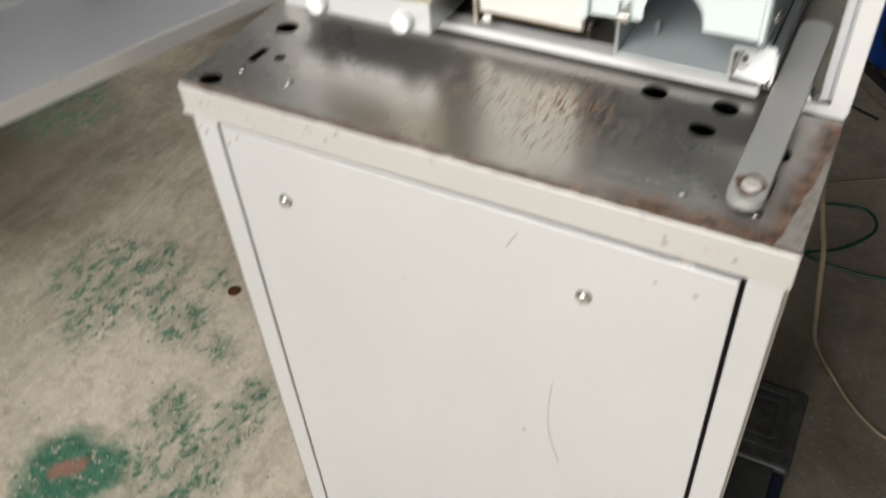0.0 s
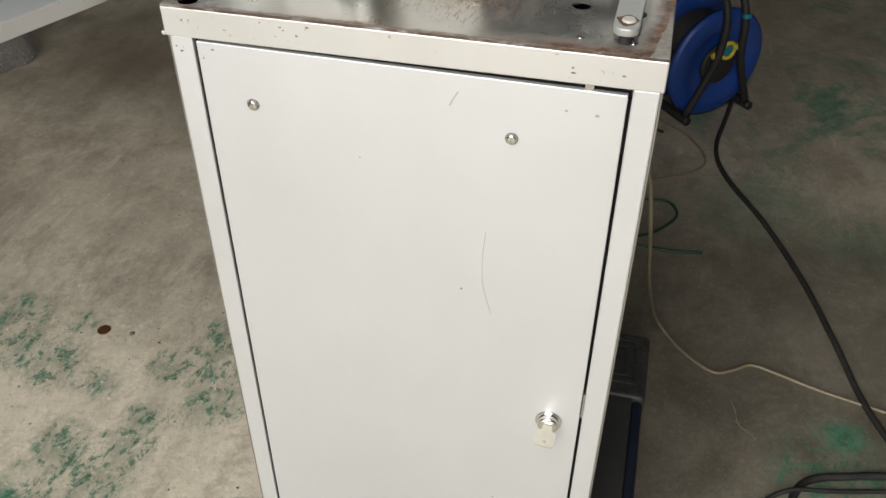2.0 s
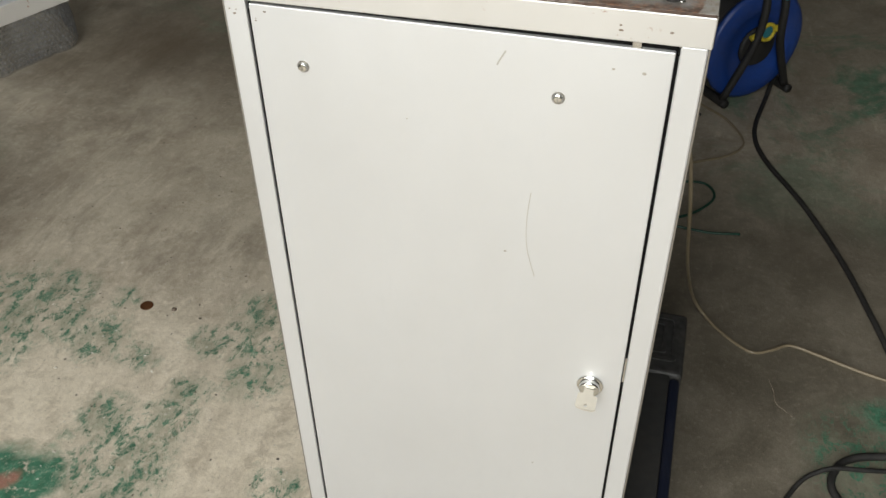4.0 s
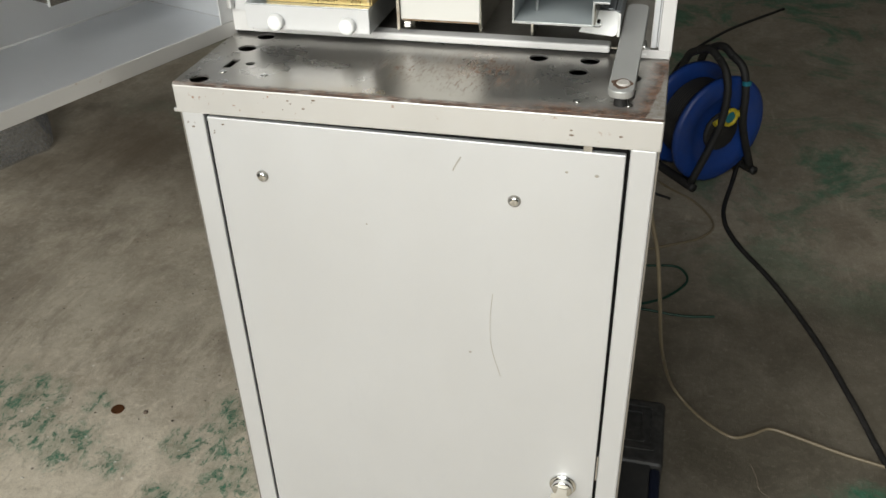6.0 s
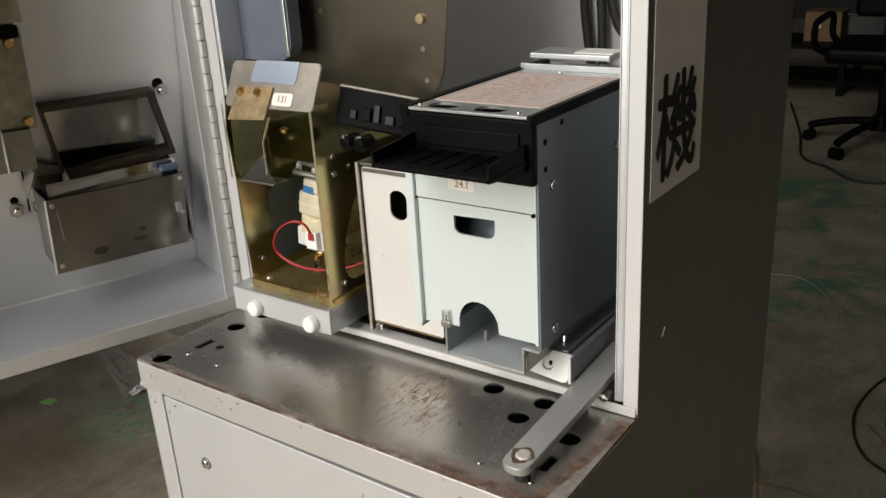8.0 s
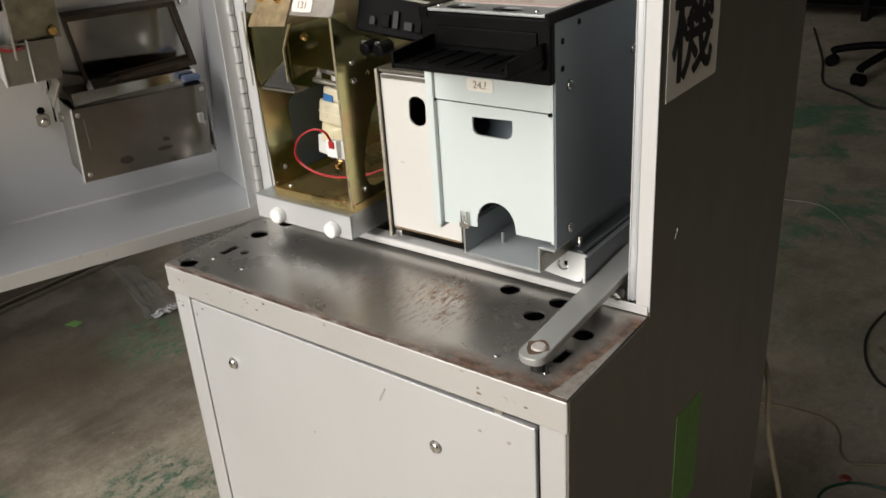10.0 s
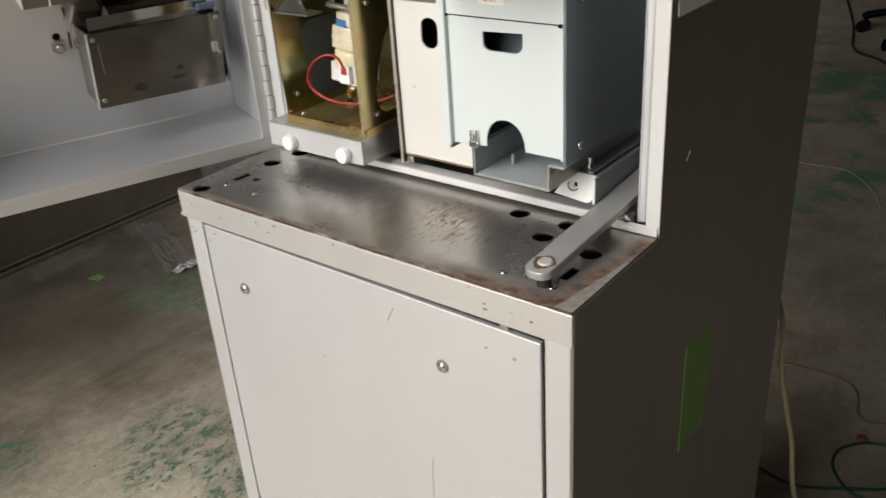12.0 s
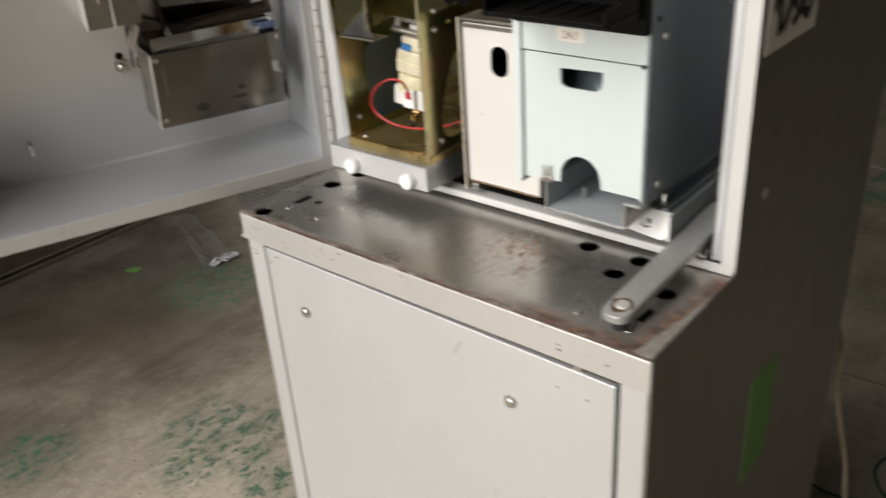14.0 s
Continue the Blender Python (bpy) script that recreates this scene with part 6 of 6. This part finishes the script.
for name, tint, count, label in (("pale_grit", (0.62, 0.57, 0.49), 170, "scattered pale mortar grit on the floor"), ("dark_grit", (0.10, 0.085, 0.065), 120, "scattered dark grit on the floor")):
    grit_bm = bmesh.new()
    for i in range(count):
        x, y = grit_rng.uniform(-1.25, -0.22), grit_rng.uniform(-0.05, 0.75)
        r = grit_rng.uniform(0.0008, 0.0022) * (1.8 if grit_rng.random() < 0.06 else 1.0)
        a, b = grit_rng.uniform(0, math.tau), grit_rng.uniform(0.6, 1.6)
        base = [grit_bm.verts.new((x + r * b * math.cos(a + k * math.tau / 5) * grit_rng.uniform(0.7, 1.2), y + r * math.sin(a + k * math.tau / 5) * grit_rng.uniform(0.7, 1.2), 0.0002)) for k in range(5)]
        tip = grit_bm.verts.new((x + grit_rng.uniform(-0.3, 0.3) * r, y, r * grit_rng.uniform(0.4, 0.9)))
        for k in range(5):
            grit_bm.faces.new((base[k], base[(k + 1) % 5], tip))
    alone(name, grit_bm, surface(name + "_stone", tint, 0.85, 0.0, 0.2, 300.0, 0.2, 40.0, 0.1), label, "grit", "stuff")


# ---------------------------------------------------------------- bubble film and a plastic bag
def wrap_point(a, z):
    """A point on the side of the loosely wound upright roll."""
    d = Vector((math.cos(a), math.sin(a), 0.0))
    r = 0.205 + 0.020 * noise.noise(Vector((d.x * 2.1, d.y * 2.1, z * 5.0))) + 0.008 * noise.noise(Vector((d.x * 6.0, d.y * 6.0, z * 14.0)))
    r += 0.014 * math.sin(a * 5.0 + z * 9.0) * (1.0 - z / 0.30)
    return Vector((-1.700, 1.312, z)) + d * r * (1.0 - 0.10 * z / 0.30)


def wound_side(n=72, m=16):
    one = bmesh.new()
    rows = [[one.verts.new(wrap_point(i * math.tau / n, 0.002 + 0.298 * j / (m - 1))) for i in range(n)] for j in range(m)]
    for j in range(m - 1):
        for i in range(n):
            one.faces.new((rows[j][i], rows[j][(i + 1) % n], rows[j + 1][(i + 1) % n], rows[j + 1][i]))
    one.faces.new(rows[-1])
    return one


def bubble_domes():
    """Low six-sided domes in offset rows on the turned side of the roll."""
    verts, faces = [], []
    for j in range(24):
        for i in range(58):
            a, z = radians(-125 + i * 3.4 + 1.7 * (j % 2)), 0.012 + j * 0.012
            p = wrap_point(a, z)
            u = (wrap_point(a + 0.02, z) - p).normalized()
            v = (wrap_point(a, z + 0.005) - p).normalized()
            w = u.cross(v)
            b = len(verts)
            for r, h in ((0.0050, 0.0004), (0.0036, 0.0030)):
                verts += [p + u * r * math.cos(k * math.tau / 6) + v * r * math.sin(k * math.tau / 6) + w * h for k in range(6)]
            faces += [(b + k, b + (k + 1) % 6, b + 6 + (k + 1) % 6, b + 6 + k) for k in range(6)] + [tuple(range(b + 6, b + 12))]
    mesh = bpy.data.meshes.new("bubbles")
    mesh.from_pydata(verts, [], faces)
    one = bmesh.new()
    one.from_mesh(mesh)
    bpy.data.meshes.remove(mesh)
    return one


def film_of(name, alpha, color):
    m = clear_film()
    m.name = name
    shader = m.node_tree.nodes["Principled BSDF"]
    shader.inputs["Alpha"].default_value = alpha
    shader.inputs["Base Color"].default_value = rgba(color)
    return m


def soft_sheet(corners, h, seed, n=26):
    """A limp sheet between four corners, rumpled and lying on the floor."""
    a, b, c, d = [Vector(q) for q in corners]
    one = bmesh.new()
    rows = []
    for i in range(n):
        u, row = i / (n - 1), []
        for j in range(n):
            w = j / (n - 1)
            p = (a * (1 - u) + b * u) * (1 - w) + (d * (1 - u) + c * u) * w
            z = 0.002 + h * (0.35 + 0.65 * abs(noise.noise(Vector((u * 3.0 + seed, w * 5.0, seed)))) + 0.3 * noise.noise(Vector((u * 11.0, w * 13.0, seed))))
            k = 0.012 * noise.noise(Vector((u * 5 + seed, w * 5, 7.0)))
            row.append(one.verts.new((p.x + k, p.y - k, max(0.0015, z))))
        rows.append(row)
    for i in range(n - 1):
        for j in range(n - 1):
            one.faces.new((rows[i][j], rows[i + 1][j], rows[i + 1][j + 1], rows[i][j + 1]))
    return one


wrap = thing("bubble_wrap", (-1.700, 1.312, 0.0), "upright loose roll of clear bubble wrap on the floor", "bubble wrap")
part("wound_film", wound_side(), M["film"], wrap, "", True)
tagged(part("bubble_layer", bubble_domes(), film_of("bubble_film_domes", 0.30, (0.20, 0.205, 0.21)), wrap, "rows of small clear bubbles"), kind="stuff")

bag = thing("plastic_bag", (-1.70, 0.85, 0.0), "thin clear plastic bag lying flat on the floor", "plastic bag")
part("strip", soft_sheet(((-1.912, 0.930, 0), (-1.535, 0.784, 0), (-1.545, 0.887, 0), (-1.870, 0.989, 0)), 0.014, 2.0), film_of("clear_film_strip", 0.16, (0.46, 0.47, 0.48)), bag, "twisted clear strip", True)
part("sheet", soft_sheet(((-1.90, 0.775, 0), (-1.645, 0.625, 0), (-1.515, 0.715, 0), (-1.80, 0.90, 0)), 0.008, 5.0), film_of("clear_film_sheet", 0.05, (0.42, 0.43, 0.44)), bag, "", True)
part("folded_end", soft_sheet(((-1.550, 0.800, 0), (-1.525, 0.800, 0), (-1.510, 0.885, 0), (-1.545, 0.888, 0)), 0.022, 9.0, 7), film_of("clear_film_fold", 0.8, (0.70, 0.71, 0.72)), bag, "bright folded end", True)

# ---------------------------------------------------------------- office chair far behind
chair = thing("office_chair", (-0.325, 4.165, 0.0), "black office swivel chair with five-star base on castors", "chair")
CC = Vector((-0.325, 4.165, 0.0))
part("post", rod(CC + Vector((0, 0, 0.10)), CC + Vector((0, 0, 0.42)), 0.026, 0.022, 20), M["black"], chair)
part("hub", rod(CC + Vector((0, 0, 0.085)), CC + Vector((0, 0, 0.15)), 0.045, 0.036, 20), M["black"], chair)
for k in range(5):
    a = radians(-113 + 72 * k)
    d = Vector((math.cos(a), math.sin(a), 0))
    leg = part("leg", tube([CC + d * 0.03 + Vector((0, 0, 0.125)), CC + d * 0.16 + Vector((0, 0, 0.115)), CC + d * 0.30 + Vector((0, 0, 0.085)), CC + d * 0.325 + Vector((0, 0, 0.07))], 0.019, 10, 4), M["black"], chair, "", True)
    s = Vector((-d.y, d.x, 0))
    part("castor", rod(CC + d * 0.325 + s * 0.024 + Vector((0, 0, 0.028)), CC + d * 0.325 - s * 0.024 + Vector((0, 0, 0.028)), 0.028, None, 18), M["black"], leg)
seat = box(-0.24, 0.24, -0.23, 0.23, 0.42, 0.50, 0.03, None, Matrix.Translation(CC), 3)
part("seat", seat, M["black"], chair, "black padded seat")
part("backrest", box(-0.21, 0.21, 0.22, 0.28, 0.58, 1.02, 0.025, None, Matrix.Translation(CC), 3), M["black"], chair)
part("back_bar", tube([CC + Vector((0, 0.1, 0.41)), CC + Vector((0, 0.29, 0.43)), CC + Vector((0, 0.30, 0.62))], 0.016, 8), M["black"], chair)
for s in (-1, 1):
    arm = [CC + Vector((s * 0.20, -0.10, 0.44)), CC + Vector((s * 0.29, -0.14, 0.48)), CC + Vector((s * 0.29, -0.20, 0.58)), CC + Vector((s * 0.29, -0.12, 0.605)), CC + Vector((s * 0.29, 0.14, 0.60)), CC + Vector((s * 0.28, 0.14, 0.50)), CC + Vector((s * 0.20, 0.10, 0.44))]
    part("armrest", tube(arm, 0.016, 8, 5), M["black"], chair, "", True)

# ---------------------------------------------------------------- low shelf far behind with a carton and a bin
shelf = thing("storage_shelf", (-0.75, 5.55, 0.0), "low dark steel shelf in the unlit back of the workshop", "shelf")
part("top_board", box(-1.85, 0.35, 5.30, 5.80, 0.275, 0.305, 0.003), M["black"], shelf)
part("lower_board", box(-1.83, 0.33, 5.31, 5.79, 0.070, 0.090, 0.003), M["black"], shelf)
for x in (-1.84, -0.77, 0.30):
    for y in (5.30, 5.76):
        part("leg", box(x, x + 0.04, y, y + 0.04, 0.0, 0.275, 0.002), M["black"], shelf)
carton = thing("cardboard_box", (-0.90, 5.50, 0.305), "brown cardboard carton standing on the low shelf", "box")
part("carton_body", box(-1.010, -0.800, 5.42, 5.62, 0.3055, 0.480, 0.003), M["card"], carton)
for x0, x1 in ((-1.010, -0.906), (-0.904, -0.800)):
    part("flap", box(x0, x1, 5.42, 5.62, 0.4805, 0.4835, 0.001), M["card"], carton)
part("carton_label", box(-0.945, -0.915, 5.4185, 5.4198, 0.385, 0.430), M["paper"], carton)
crate = thing("plastic_bin", (-0.66, 5.50, 0.305), "grey plastic bin on the low shelf", "bin")
part("bin_body", box(-0.760, -0.560, 5.43, 5.63, 0.3055, 0.460, 0.012), M["far_grey"], crate)
part("bin_rim", box(-0.770, -0.550, 5.42, 5.64, 0.4605, 0.475, 0.004), M["far_grey"], crate)
